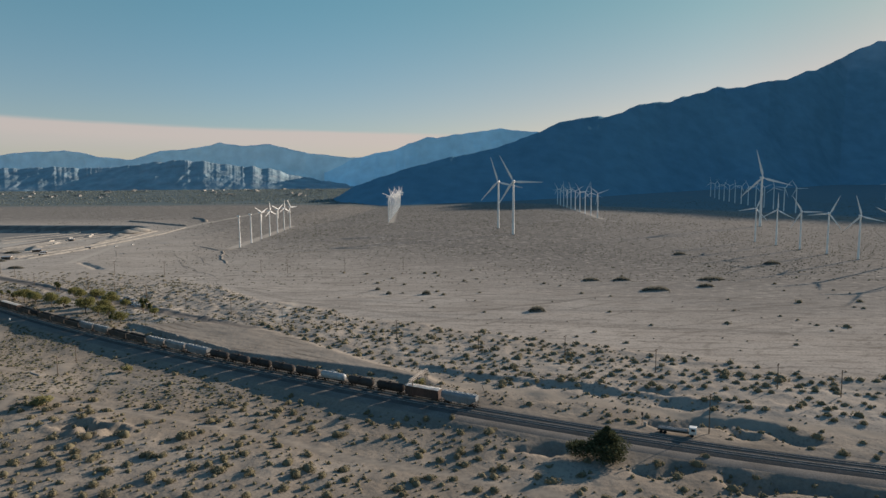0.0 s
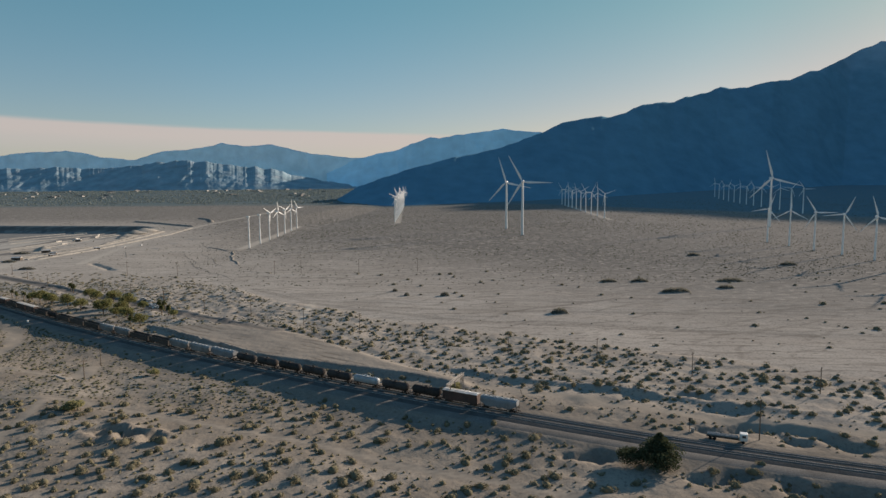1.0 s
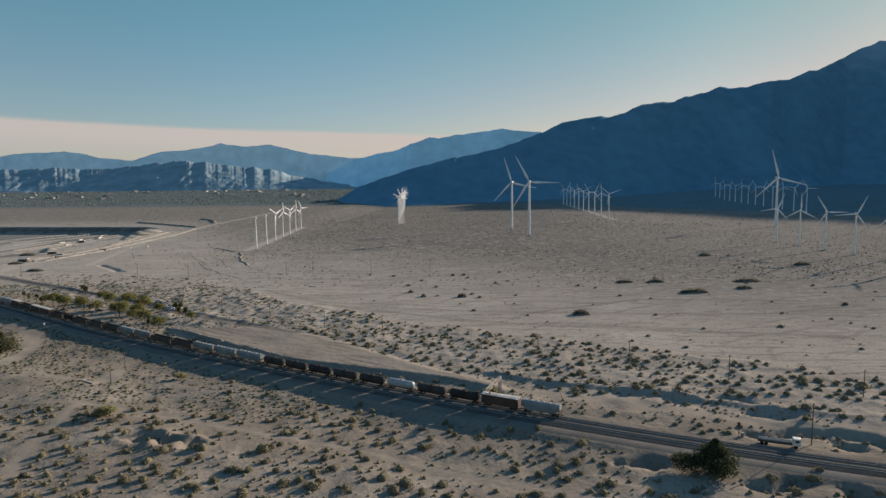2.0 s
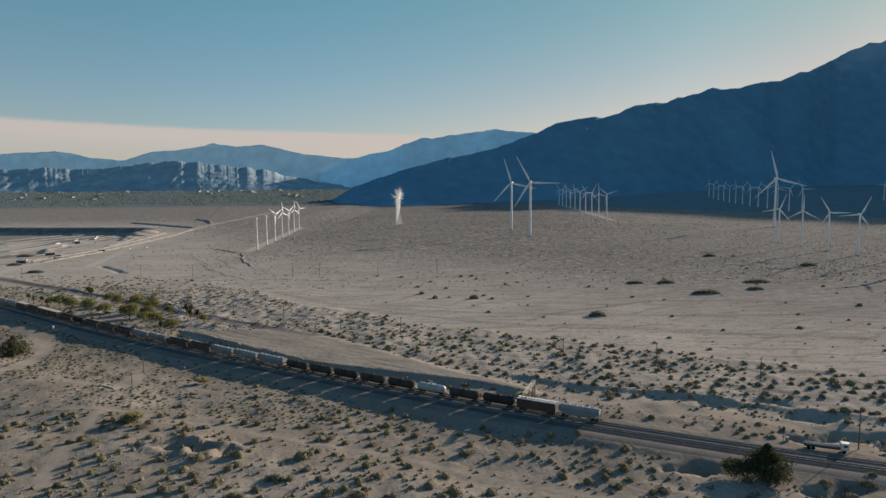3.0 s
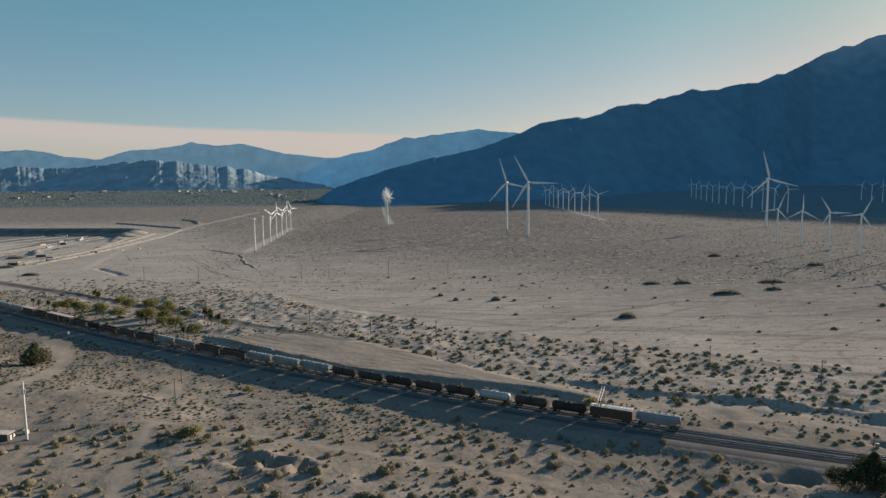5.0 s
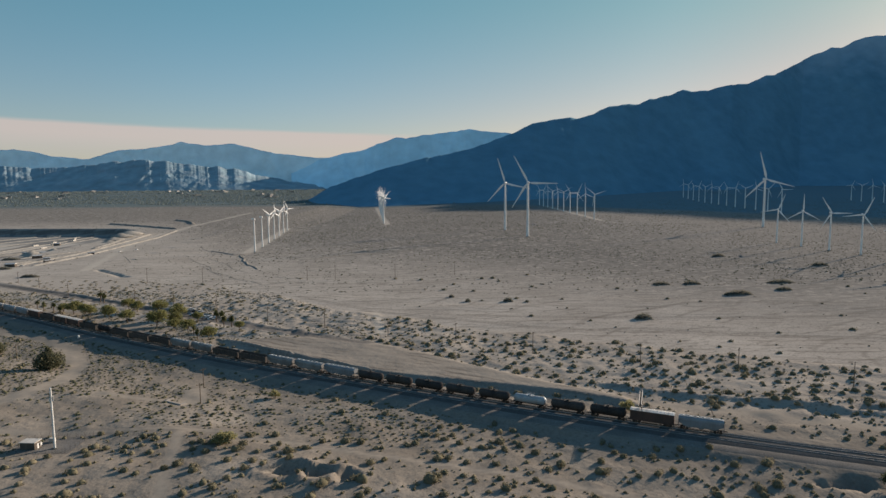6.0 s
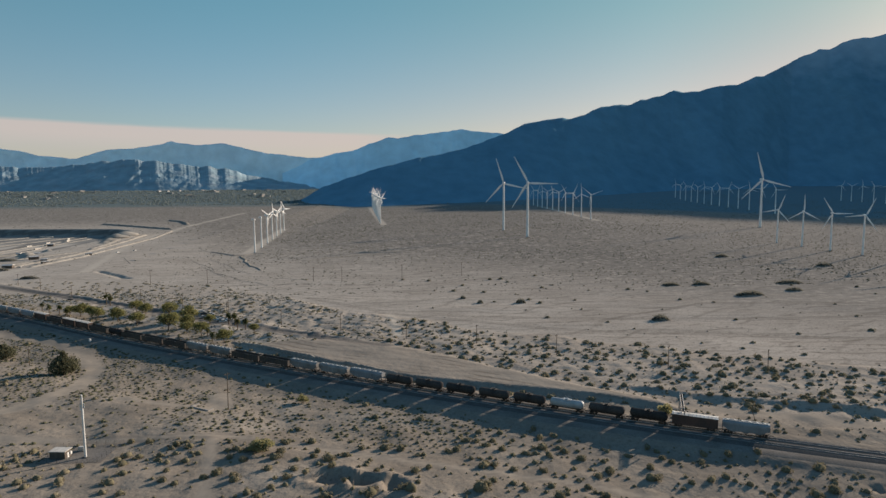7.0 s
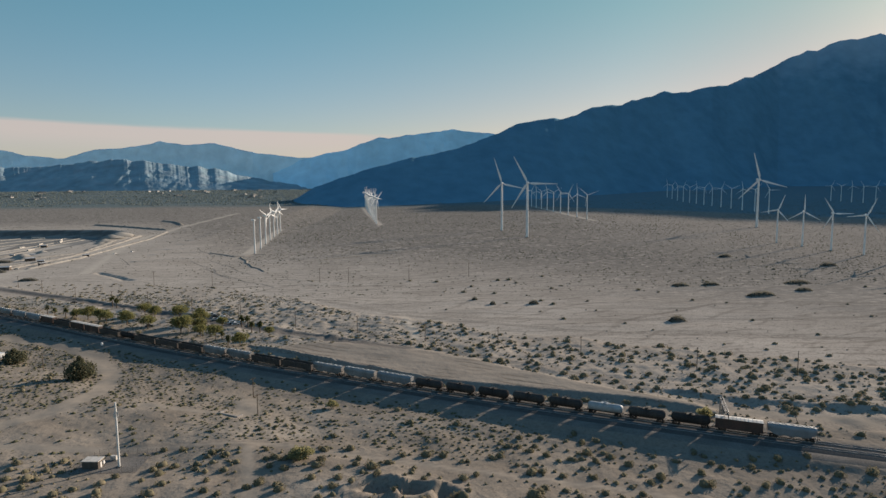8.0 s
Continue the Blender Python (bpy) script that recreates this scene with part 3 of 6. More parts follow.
def build_ground():
    xs = spread(-430, 250, 1.6, -9000, 9000, 1.045)
    ys = np.union1d(spread(120, 520, 1.6, -1500, 9000, 1.03), np.concatenate([np.arange(630, 740, 3.0), np.arange(1336, 1420, 6.0)]))
    xs = np.union1d(xs, np.concatenate([np.arange(-712, -590, 8.0), np.arange(-450, -430, 2.5)]))
    x, y = np.meshgrid(xs, ys, indexing="ij")
    z = ground_z(x, y)
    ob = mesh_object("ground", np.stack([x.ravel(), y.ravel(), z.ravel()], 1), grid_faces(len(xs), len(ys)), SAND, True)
    x, y = x.ravel(), y.ravel()
    d = off_track(x, y)
    rut = np.zeros(x.shape)
    for line in RUTS:
        for shift in (-1.6, 1.6):
            rut = np.maximum(rut, near_line(x, y, [(a + 0.5 * shift, b + shift) for a, b in line], 0.5, 0.9))
    # the paving mask also takes in the quarry's shaded back wall
    masks = {"wash": wash_mask(x, y), "fill": fill_mask(x, y), "road": road_mask(x, y), "pale_road": pale_road_mask(x, y), "asphalt_wall_shade": np.maximum(near_line(x, y, HIGHWAY, 4.0), ((quarry_mask(x, y) > 0.03) & (quarry_mask(x, y) < 0.97) & (y > 1290)).astype(float)),
             "brush": smooth(-260, 260, y - np.interp(x, (-700, -500, -300, -100, 50, 200, 500), (1500, 1180, 860, 740, 600, 460, 380))) * (1 - quarry_mask(x, y)) * (1 - 0.35 * smooth(100, 450, x)), "floor": smooth(0.75, 1.0, quarry_mask(x, y)),
             # in front of the train the gravel mask covers its shadow band
             "paler_left": smooth(120, -330, x), "gravel": smooth(-8, -11, d) * smooth(-34, -26, d + 3 * value_noise(x / 12, y / 12, 55)) * np.maximum(smooth(12, -2, x), smooth(-21, -17, d)) + smooth(3.5, 4.5, d) * smooth(12, 8.5, d + value_noise(x / 9, y / 9, 56)) * smooth(-25, 0, x),
             "open": smooth(1100, 600, y), "grey_floor": smooth(0.9, 1.0, quarry_mask(x, y)) * smooth(-185, -140, y - 1354 - 0.137 * (-690 - x) + 30 * value_noise(x / 60, y / 60, 71)),
             # where the far plain takes the haze tint, bluer to the right
             "brush_haze": smooth(2500, 2760, y + 1.7 * np.clip(x - 260, 0, 1500) + 60 * value_noise(x / 200, y / 60, 33)), "haze_blue": smooth(-300, 700, x), "rut": rut,
             "scrub": (1 - wash_mask(x, y)) * smooth(700, 500, y) * (1 - 0.6 * smooth(12, 40, d))}
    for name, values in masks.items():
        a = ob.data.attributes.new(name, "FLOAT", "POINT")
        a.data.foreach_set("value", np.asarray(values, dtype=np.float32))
    return tagged(ob, "pale desert sand with scrub soil, a bare wash, dirt roads and pits", "ground", kind="structure")


build_ground()


# ---- mountains ----
def range_mesh(name, crest, mat, base_depth, crest_depth, columns, rows, spur, roughness, seed, label, power=1.25, relief=0.30, stretch=3.0, level=0.62):
    """A mountain range from its skyline: bearing and height in degrees."""
    az = np.linspace(crest[0][0], crest[-1][0], columns)
    el = np.interp(az, [c[0] for c in crest], [c[1] for c in crest])
    el = el + roughness * fractal(az * 1.4, az * 0, 6, seed)
    deep = crest_depth(az)
    x_crest, y_crest = EYE.x + deep * np.tan(np.radians(az)), EYE.y + deep
    top = EYE.z + deep / np.cos(np.radians(az)) * np.tan(np.radians(el))
    v = np.concatenate([np.linspace(0, 1, rows), [1.12, 1.4]])
    depth0 = base_depth(az)
    x0, y0 = EYE.x + depth0 * np.tan(np.radians(az)), EYE.y + depth0
    foot = ground_z(x0, y0) - 12
    V = v[None, :]
    x = x0[:, None] + (x_crest - x0)[:, None] * V
    y = y0[:, None] + (y_crest - y0)[:, None] * V
    profile = np.where(V <= 1, np.clip(V, 0, 1) ** power, 1 - (V - 1) * 1.6)
    z = foot[:, None] + (top - foot)[:, None] * profile
    ridges = 1 - np.abs(fractal(x / spur, y / (spur * stretch), 5, seed + 3))
    side = np.sin(np.pi * np.clip(V, 0, 1)) ** 0.8
    z = z + (top - foot)[:, None] * relief * side * (ridges - level)
    ob = mesh_object(name, np.stack([x.ravel(), y.ravel(), z.ravel()], 1), grid_faces(columns, len(v)), mat, True)
    return tagged(ob, label, "mountain", kind="structure")


# RIDGE past bearing 40 is unseen, added and raised to shade the right plain
RIDGE = [(-11.5, -2.3), (-9.5, -1.3), (-7.87, -0.37), (-4.27, 0.87), (-0.15, 1.96), (4.97, 2.96), (7.98, 4.05), (8.72, 4.25), (10.44, 5.13), (12.38, 5.46), (13.75, 5.55), (14.33, 5.4), (15.75, 5.83), (17.1, 6.38), (18.3, 6.5), (19.58, 6.5),
         (20.45, 6.9), (21.0, 6.9), (22.17, 7.13), (23.15, 7.5), (23.8, 7.3), (24.55, 7.38), (25.1, 7.32), (26.8, 7.66), (28.1, 7.66), (29.4, 8.2), (30, 8.22), (31.4, 8.85), (32.45, 9.42), (33.2, 9.58), (33.75, 9.86), (34.5, 9.8),
         (35.24, 10.15), (35.97, 10.35), (37.06, 10.34), (38.49, 10.56), (38.98, 10.3), (39.42, 10.36), (43, 10.7), (46.5, 11.2), (50, 11.2), (55, 10.4), (62, 7.0), (66, -1.0)]
MIDDLE = [(-11, 1.2), (-7.7, 2.22), (-6.44, 2.57), (-4.4, 2.92), (-3.38, 3.42), (-1.58, 4.06), (-0.82, 3.92), (0.93, 4.2), (2.42, 4.4), (4.96, 4.66), (8.22, 4.35), (12, 3.4), (16, 1.0)]
FAR = [(-46, 2.4), (-40, 2.3), (-36, 2.2), (-34.1, 2.48), (-31.5, 2.66), (-30.57, 2.59), (-29.1, 2.18), (-26.73, 1.98), (-24.64, 2.68), (-22.5, 2.89), (-20.5, 3.29), (-19.84, 3.46), (-18.04, 3.22), (-15.7, 3.39), (-14.3, 3.06), (-12.39, 2.62), (-10.9, 2.43), (-8.95, 2.23), (-5, 2.2)]
HILLS = [(-46, 1.1), (-40, 1.2), (-34.2, 1.23), (-32.5, 1.37), (-30.6, 1.29), (-28.7, 1.38), (-26.7, 1.57), (-25, 1.81), (-22.5, 1.96), (-20.8, 1.83), (-18.1, 1.45), (-15.8, 1.25), (-14.4, 0.85), (-12.5, 0.44), (-10.5, 0.1), (-8.5, -0.3), (-6, -1.2)]


# crest depths chosen to land the ridge's shadow edge on the plain
def ridge_depth(a):
    return np.interp(a, (-10, -4, 0, 5, 8, 10.5, 14.3, 17, 20, 23, 27, 30, 32, 35, 39, 43, 46.5, 50, 55, 66), (2980, 3090, 3200, 3330, 3440, 3540, 3680, 3840, 4000, 4180, 4260, 4450, 4690, 4680, 4640, 4450, 4350, 3940, 3260, 2900))


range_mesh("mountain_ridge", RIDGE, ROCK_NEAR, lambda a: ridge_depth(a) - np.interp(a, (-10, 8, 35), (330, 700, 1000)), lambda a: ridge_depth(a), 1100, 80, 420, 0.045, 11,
           "steep rocky mountain flank in evening shade, its rock coloured with blue haze", 1.25, 0.06)
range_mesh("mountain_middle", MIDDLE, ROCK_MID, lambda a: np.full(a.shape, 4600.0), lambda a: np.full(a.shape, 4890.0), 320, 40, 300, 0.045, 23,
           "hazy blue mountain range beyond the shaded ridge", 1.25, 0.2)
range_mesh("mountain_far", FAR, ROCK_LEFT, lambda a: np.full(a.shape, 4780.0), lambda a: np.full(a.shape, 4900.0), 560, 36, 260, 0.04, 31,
           "mountain range on the horizon, its rock coloured pale blue for haze", 1.25, 0.2)
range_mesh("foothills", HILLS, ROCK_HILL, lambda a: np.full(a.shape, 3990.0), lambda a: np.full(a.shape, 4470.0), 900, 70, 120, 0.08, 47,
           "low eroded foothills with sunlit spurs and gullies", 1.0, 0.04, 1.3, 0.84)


# ---- railway ----
def rail_z(x):
    return valley(x, track_y(x)) + 1.08


def sweep(name, offsets, heights, mat, x0, x1, step, label="", parent=None):
    """A profile of offsets and heights carried along the track."""
    xs = np.arange(x0, x1, step)
    slope = track_slope(xs)
    norm = np.sqrt(1 + slope ** 2)
    o, h = np.array(offsets), np.array(heights)
    x = xs[:, None] - o[None, :] * (slope / norm)[:, None]
    y = track_y(xs)[:, None] + o[None, :] / norm[:, None]
    z = rail_z(xs)[:, None] + h[None, :]
    ob = mesh_object(name, np.stack([x.ravel(), y.ravel(), z.ravel()], 1), grid_faces(len(xs), len(o)), mat)
    if parent:
        ob.parent = parent
    return ob


def build_railway():
    bed = sweep("track_bed", (4.2, 1.9, -1.9, -2.15, -2.4, -6.2, -8.4), (-0.5, 0.22, 0.22, 0.12, 0.22, 0.22, -0.45), BALLAST, -620, 330, 3.0)
    tagged(bed, "double railway track bed of dark ballast", "railway", kind="structure")
    shoulder = sweep("service_road", (-7.9, -8.6, -12.6, -14.2), (-0.2, -0.12, -0.16, -0.75), SHOULDER, -420, 330, 3.0)
    tagged(shoulder, "grey gravel service strip beside the railway", "gravel strip", kind="structure")
    for centre in (0.0, -4.3):
        for side in (-0.75, 0.75):
            o = centre + side
            rail = sweep("rail", (o + 0.08, o + 0.03, o + 0.04, o - 0.04, o - 0.03, o - 0.08), (0.24, 0.26, 0.42, 0.42, 0.26, 0.24), STEEL, -620, 330, 3.0)
            tagged(rail, "worn bright steel rail", "rail", "rails of the double track", "structure")
    # sleepers
    xs = np.arange(-330, 200, 0.55)
    slope = track_slope(xs)
    norm = np.sqrt(1 + slope ** 2)
    t = np.stack([1 / norm, slope / norm], 1)
    nrm = np.stack([-slope / norm, 1 / norm], 1)
    verts, faces = [], []
    quad = np.array([[0, 1, 5, 4], [1, 2, 6, 5], [2, 3, 7, 6], [3, 0, 4, 7], [4, 5, 6, 7]])
    for centre in (0.0, -4.3):
        c = np.stack([xs, track_y(xs)], 1) + nrm * centre
        ring = []
        for h in (0.12, 0.25):
            for a, b in ((-0.12, -1.3), (0.12, -1.3), (0.12, 1.3), (-0.12, 1.3)):
                p = c + t * a + nrm * b
                ring.append(np.column_stack([p, rail_z(xs) + h]))
        base = sum(len(v) for v in verts)
        verts.append(np.stack(ring, 1).reshape(-1, 3))
        faces.append((quad[None] + 8 * np.arange(len(xs))[:, None, None]).reshape(-1, 4) + base)
    ob = mesh_object("sleepers", np.concatenate(verts), np.concatenate(faces), SLEEPER)
    tagged(ob, "row of dusty concrete sleepers", "sleepers", kind="stuff")


build_railway()


# ---- freight cars: built along x, rail top at z = 0 ----
def bogies(car, length):
    first = None
    for s in (-1, 1):
        bm = bmesh.new()
        for side in (-1, 1):
            box(bm, -1.15, 1.15, side * 1.0 - 0.09, side * 1.0 + 0.09, 0.38, 0.72, 0.05)
        box(bm, -0.25, 0.25, -1.1, 1.1, 0.42, 0.85, 0.05)
        bogie = part("bogie", bm, IRON, car, "dark cast-steel bogie", pose(s * (length / 2 - 2.6), 0, 0))
        for a in (-0.88, 0.88):
            for side in (-0.75, 0.75):
                m = pose(a, side, 0.46)
                if first is None:
                    bm = bmesh.new()
                    tube(bm, (0, -0.07, 0), (0, 0.07, 0), 0.46, 0.46, 16)
                    tube(bm, (0, -0.12, 0), (0, 0.12, 0), 0.14, 0.14, 10)
                    first = part("wheel", bm, IRON, bogie, "steel wheel", m)
                else:
                    again(first, bogie, m)


def couplers(car, length):
    for s in (-1, 1):
        bm = bmesh.new()
        box(bm, -0.45, 0.45, -0.14, 0.14, 0.78, 1.05, 0.04)
        part("coupler", bm, IRON, car, "", pose(s * (length / 2 - 0.1), 0, 0))


def ladder(car, x, y, z0, z1, mat):
    bm = bmesh.new()
    for dx in (-0.22, 0.22):
        box(bm, dx - 0.03, dx + 0.03, -0.03, 0.03, z0, z1)
    z = z0 + 0.2
    while z < z1:
        box(bm, -0.22, 0.22, -0.02, 0.02, z - 0.02, z + 0.02)
        z += 0.35
    part("ladder", bm, mat, car, "", pose(x, y, 0))


def tank_car(length, mat, label):
    car = thing("tank_car", label, "tank car", group="cars of the freight train")
    half, r = length / 2 - 0.9, 1.5
    bm = bmesh.new()
    rings = [(-half, 0.25), (-half + 0.12, 0.8), (-half + 0.45, 1.25), (-half + 0.9, r), (half - 0.9, r), (half - 0.45, 1.25), (half - 0.12, 0.8), (half, 0.25)]
    for (a, ra), (b, rb) in zip(rings, rings[1:]):
        tube(bm, (a, 0, 2.75), (b, 0, 2.75), ra, rb, 24, False)
    for a, ra in (rings[0], rings[-1]):
        tube(bm, (a - 0.02, 0, 2.75), (a + 0.02, 0, 2.75), ra, ra, 24)
    bmesh.ops.remove_doubles(bm, verts=bm.verts, dist=0.002)
    part("tank", bm, mat, car)
    bm = bmesh.new()
    for x in (-half * 0.55, 0.0, half * 0.55):
        tube(bm, (x - 0.04, 0, 2.75), (x + 0.04, 0, 2.75), r + 0.025, r + 0.025, 24)
    part("tank_bands", bm, mat, car)
    bm = bmesh.new()
    tube(bm, (0, 0, 4.15), (0, 0, 4.62), 0.55, 0.5, 14)
    box(bm, -1.4, 1.4, -0.9, 0.9, 4.22, 4.28)
    for x in (-1.35, 1.35):
        for y in (-0.85, 0.85):
            box(bm, x - 0.03, x + 0.03, y - 0.03, y + 0.03, 4.28, 5.0)
    for y in (-0.85, 0.85):
        box(bm, -1.35, 1.35, y - 0.025, y + 0.025, 4.95, 5.0)
    part("dome", bm, IRON if mat is TANK_BLACK else mat, car, "top fittings with a railed platform")
    bm = bmesh.new()
    box(bm, -length / 2 + 0.45, length / 2 - 0.45, -0.3, 0.3, 0.85, 1.3, 0.04)
    for s in (-1, 1):
        box(bm, s * (half - 0.1) - 0.55, s * (half - 0.1) + 0.55, -1.35, 1.35, 1.1, 1.3, 0.04)
        box(bm, s * (half - 1.8) - 0.3, s * (half - 1.8) + 0.3, -1.1, 1.1, 1.2, 1.75, 0.04)
    part("underframe", bm, IRON, car)
    for s in (-1, 1):
        ladder(car, s * 0.6, -1.5, 1.4, 4.2, IRON if mat is TANK_BLACK else mat)
    bogies(car, length)
    couplers(car, length)
    return car


def hopper_car(length, mat, label):
    car = thing("hopper_car", label, "hopper car", group="cars of the freight train")
    half = length / 2 - 0.8
    bm = bmesh.new()
    # body with sloped ends and rounded shoulders
    section = [(-1.5, 1.35), (-1.55, 3.6), (-1.35, 4.25), (-0.7, 4.55), (0.7, 4.55), (1.35, 4.25), (1.55, 3.6), (1.5, 1.35)]
    rows = []
    for x, lift in ((-half, 1.35), (-half + 2.3, 0.0), (half - 2.3, 0.0), (half, 1.35)):
        rows.append([bm.verts.new((x, y, max(z, 1.35 + lift))) for y, z in section])
    for p, q in zip(rows, rows[1:]):
        for i in range(len(section) - 1):
            bm.faces.new((p[i], p[i + 1], q[i + 1], q[i]))
        bm.faces.new((p[-1], p[0], q[0], q[-1]))
    bm.faces.new(rows[0][::-1])
    bm.faces.new(rows[-1])
    bmesh.ops.recalc_face_normals(bm, faces=bm.faces)
    part("body", bm, mat, car)
    n = 11
    for k in range(n):
        x = -half + 1.6 + (2 * half - 3.2) * k / (n - 1)
        for s in (-1, 1):
            bm = bmesh.new()
            box(bm, x - 0.06, x + 0.06, s * 1.53 - 0.08, s * 1.53 + 0.08, 1.5, 3.7)
            part("rib", bm, mat, car)
    bm = bmesh.new()
    for s in (-0.55, 0.55):
        box(bm, -half + 0.5, half - 0.5, s - 0.12, s + 0.12, 4.56, 4.68)
    for k in range(6):
        x = -half + 1.5 + (2 * half - 3) * k / 5
        tube(bm, (x, 0, 4.5), (x, 0, 4.75), 0.4, 0.36, 12)
    part("roof_hatches", bm, CAR_ROOF, car, "roof walkway and hatches")
    for k in range(3):
        x = (k - 1) * (half * 0.52)
        bm = bmesh.new()
        r = bmesh.ops.create_cone(bm, cap_ends=True, segments=4, radius1=0.55, radius2=1.75, depth=0.95, matrix=Matrix.Translation((x, 0, 1.0)) @ pose(0, 0, 0, 0, 0, 45))
        part("outlet", bm, mat, car)
    bm = bmesh.new()
    box(bm, -length / 2 + 0.4, length / 2 - 0.4, -0.2, 0.2, 0.85, 1.2, 0.03)
    for s in (-1, 1):
        box(bm, s * half - 0.12, s * half + 0.12, -1.5, 1.5, 0.95, 1.25)
        for y in (-1.4, 1.4):
            box(bm, s * half - 0.06, s * half + 0.06, y - 0.06, y + 0.06, 1.2, 3.6)
    part("underframe", bm, IRON, car)
    for s in (-1, 1):
        ladder(car, s * (half - 0.3), -1.58, 1.2, 4.3, mat)
    bogies(car, length)
    couplers(car, length)
    return car


def box_car(length, mat, label):
    car = thing("box_car", label, "box car", group="cars of the freight train")
    half = length / 2 - 0.5
    bm = bmesh.new()
    box(bm, -half, half, -1.5, 1.5, 1.05, 4.55, 0.04)
    part("body", bm, mat, car)
    n = 15
    for k in range(n):
        x = -half + 0.3 + (2 * half - 0.6) * k / (n - 1)
        if abs(x) < 1.7:
            continue
        for s in (-1, 1):
            bm = bmesh.new()
            box(bm, x - 0.07, x + 0.07, s * 1.53 - 0.05, s * 1.53 + 0.05, 1.15, 4.45)
            part("rib", bm, mat, car)
    for s in (-1, 1):
        bm = bmesh.new()
        box(bm, -1.5, 1.5, s * 1.56 - 0.05, s * 1.56 + 0.05, 1.2, 4.4, 0.03)
        for x in (-0.75, 0.75):
            box(bm, x - 0.04, x + 0.04, s * 1.62 - 0.03, s * 1.62 + 0.03, 1.3, 4.3)
        part("sliding_door", bm, mat, car)
    bm = bmesh.new()
    rows = [[bm.verts.new((x, y, z)) for y, z in ((-1.6, 4.5), (-1.6, 4.58), (0, 4.8), (1.6, 4.58), (1.6, 4.5))] for x in (-half - 0.05, half + 0.05)]
    for i in range(4):
        bm.faces.new((rows[0][i], rows[0][i + 1], rows[1][i + 1], rows[1][i]))
    for r in rows:
        bm.faces.new(r)
    for k in range(12):
        x = -half + (2 * half) * (k + 0.5) / 12
        for s in (-1, 1):
            v = box(bm, x - 0.05, x + 0.05, -0.79, 0.79, -0.03, 0.05)
            bmesh.ops.transform(bm, verts=v, matrix=pose(0, s * 0.8, 4.71, -s * 7.8))
    bmesh.ops.recalc_face_normals(bm, faces=bm.faces)
    part("roof", bm, CAR_ROOF, car, "ribbed galvanised roof catching the sun")
    bm = bmesh.new()
    box(bm, -length / 2 + 0.3, length / 2 - 0.3, -0.3, 0.3, 0.75, 1.06)
    part("underframe", bm, IRON, car)
    for s in (-1, 1):
        ladder(car, s * (half - 0.4), -1.58, 1.1, 3.0, mat)
    bogies(car, length)
    couplers(car, length)
    return car


def gondola_car(length, mat, label):
    car = thing("gondola_car", label, "gondola car", group="cars of the freight train")
    half = length / 2 - 0.5
    bm = bmesh.new()
    v = box(bm, -half, half, -1.55, 1.55, 1.05, 3.7)
    bm.faces.ensure_lookup_table()
    top = [f for f in bm.faces if f.normal.z > 0.9]
    inner = bmesh.ops.inset_region(bm, faces=top, thickness=0.12)
    bmesh.ops.translate(bm, verts=list({w for f in top for w in f.verts}), vec=(0, 0, -2.3))
    part("body", bm, mat, car)
    n = 12
    for k in range(n):
        x = -half + 0.4 + (2 * half - 0.8) * k / (n - 1)
        for s in (-1, 1):
            bm = bmesh.new()
            box(bm, x - 0.08, x + 0.08, s * 1.6 - 0.07, s * 1.6 + 0.07, 1.1, 3.65)
            part("rib", bm, mat, car)
    bm = bmesh.new()
    for s in (-1, 1):
        box(bm, -half - 0.03, half + 0.03, s * 1.58 - 0.12, s * 1.58 + 0.12, 3.66, 3.82, 0.02)
    part("top_rim", bm, mat, car)
    bm = bmesh.new()
    box(bm, -length / 2 + 0.3, length / 2 - 0.3, -0.35, 0.35, 0.7, 1.06)
    part("underframe", bm, IRON, car)
    bogies(car, length)
    couplers(car, length)
    return car


TRAIN_END = 8.8
CARS = {
    "W": (hopper_car, 15.6, HOPPER_PALE, "pale grey covered hopper car with ribbed sides and roof hatches"),
    "B": (box_car, 15.4, CAR_BROWN, "dark brown box car with a sunlit ribbed metal roof"),
    "K": (tank_car, 14.4, TANK_BLACK, "black tank car with a railed dome platform"),
    "T": (tank_car, 14.4, TANK_WHITE, "white tank car with a railed dome platform"),
    "P": (hopper_car, 18.4, HOPPER_PALE, "long pale grey covered hopper car with ribbed sides"),
    "G": (hopper_car, 17.6, HOPPER_GREY, "dusty grey covered hopper car with ribbed sides"),
    "D": (gondola_car, 19.5, CAR_DARK, "dark ribbed open gondola car"),
}
ORDER = "WBKKTKKKKKPGGDDGGDDDKDBBDBPPGGPDD"


def place_train():
    made, x = {}, TRAIN_END
    for code in ORDER:
        build, length, mat, label = CARS[code]
        slope = float(track_slope(x))
        mid = x - (length / 2) / math.sqrt(1 + slope ** 2)
        slope = float(track_slope(mid))
        m = pose(mid, float(track_y(mid)), float(rail_z(mid)) + 0.42, 0, 0, math.degrees(math.atan(slope)))
        if code in made:
            copy_thing(made[code], m)
        else:
            made[code] = build(length, mat, label)
            made[code].matrix_basis = m
        x = x - length / math.sqrt(1 + slope ** 2)


place_train()


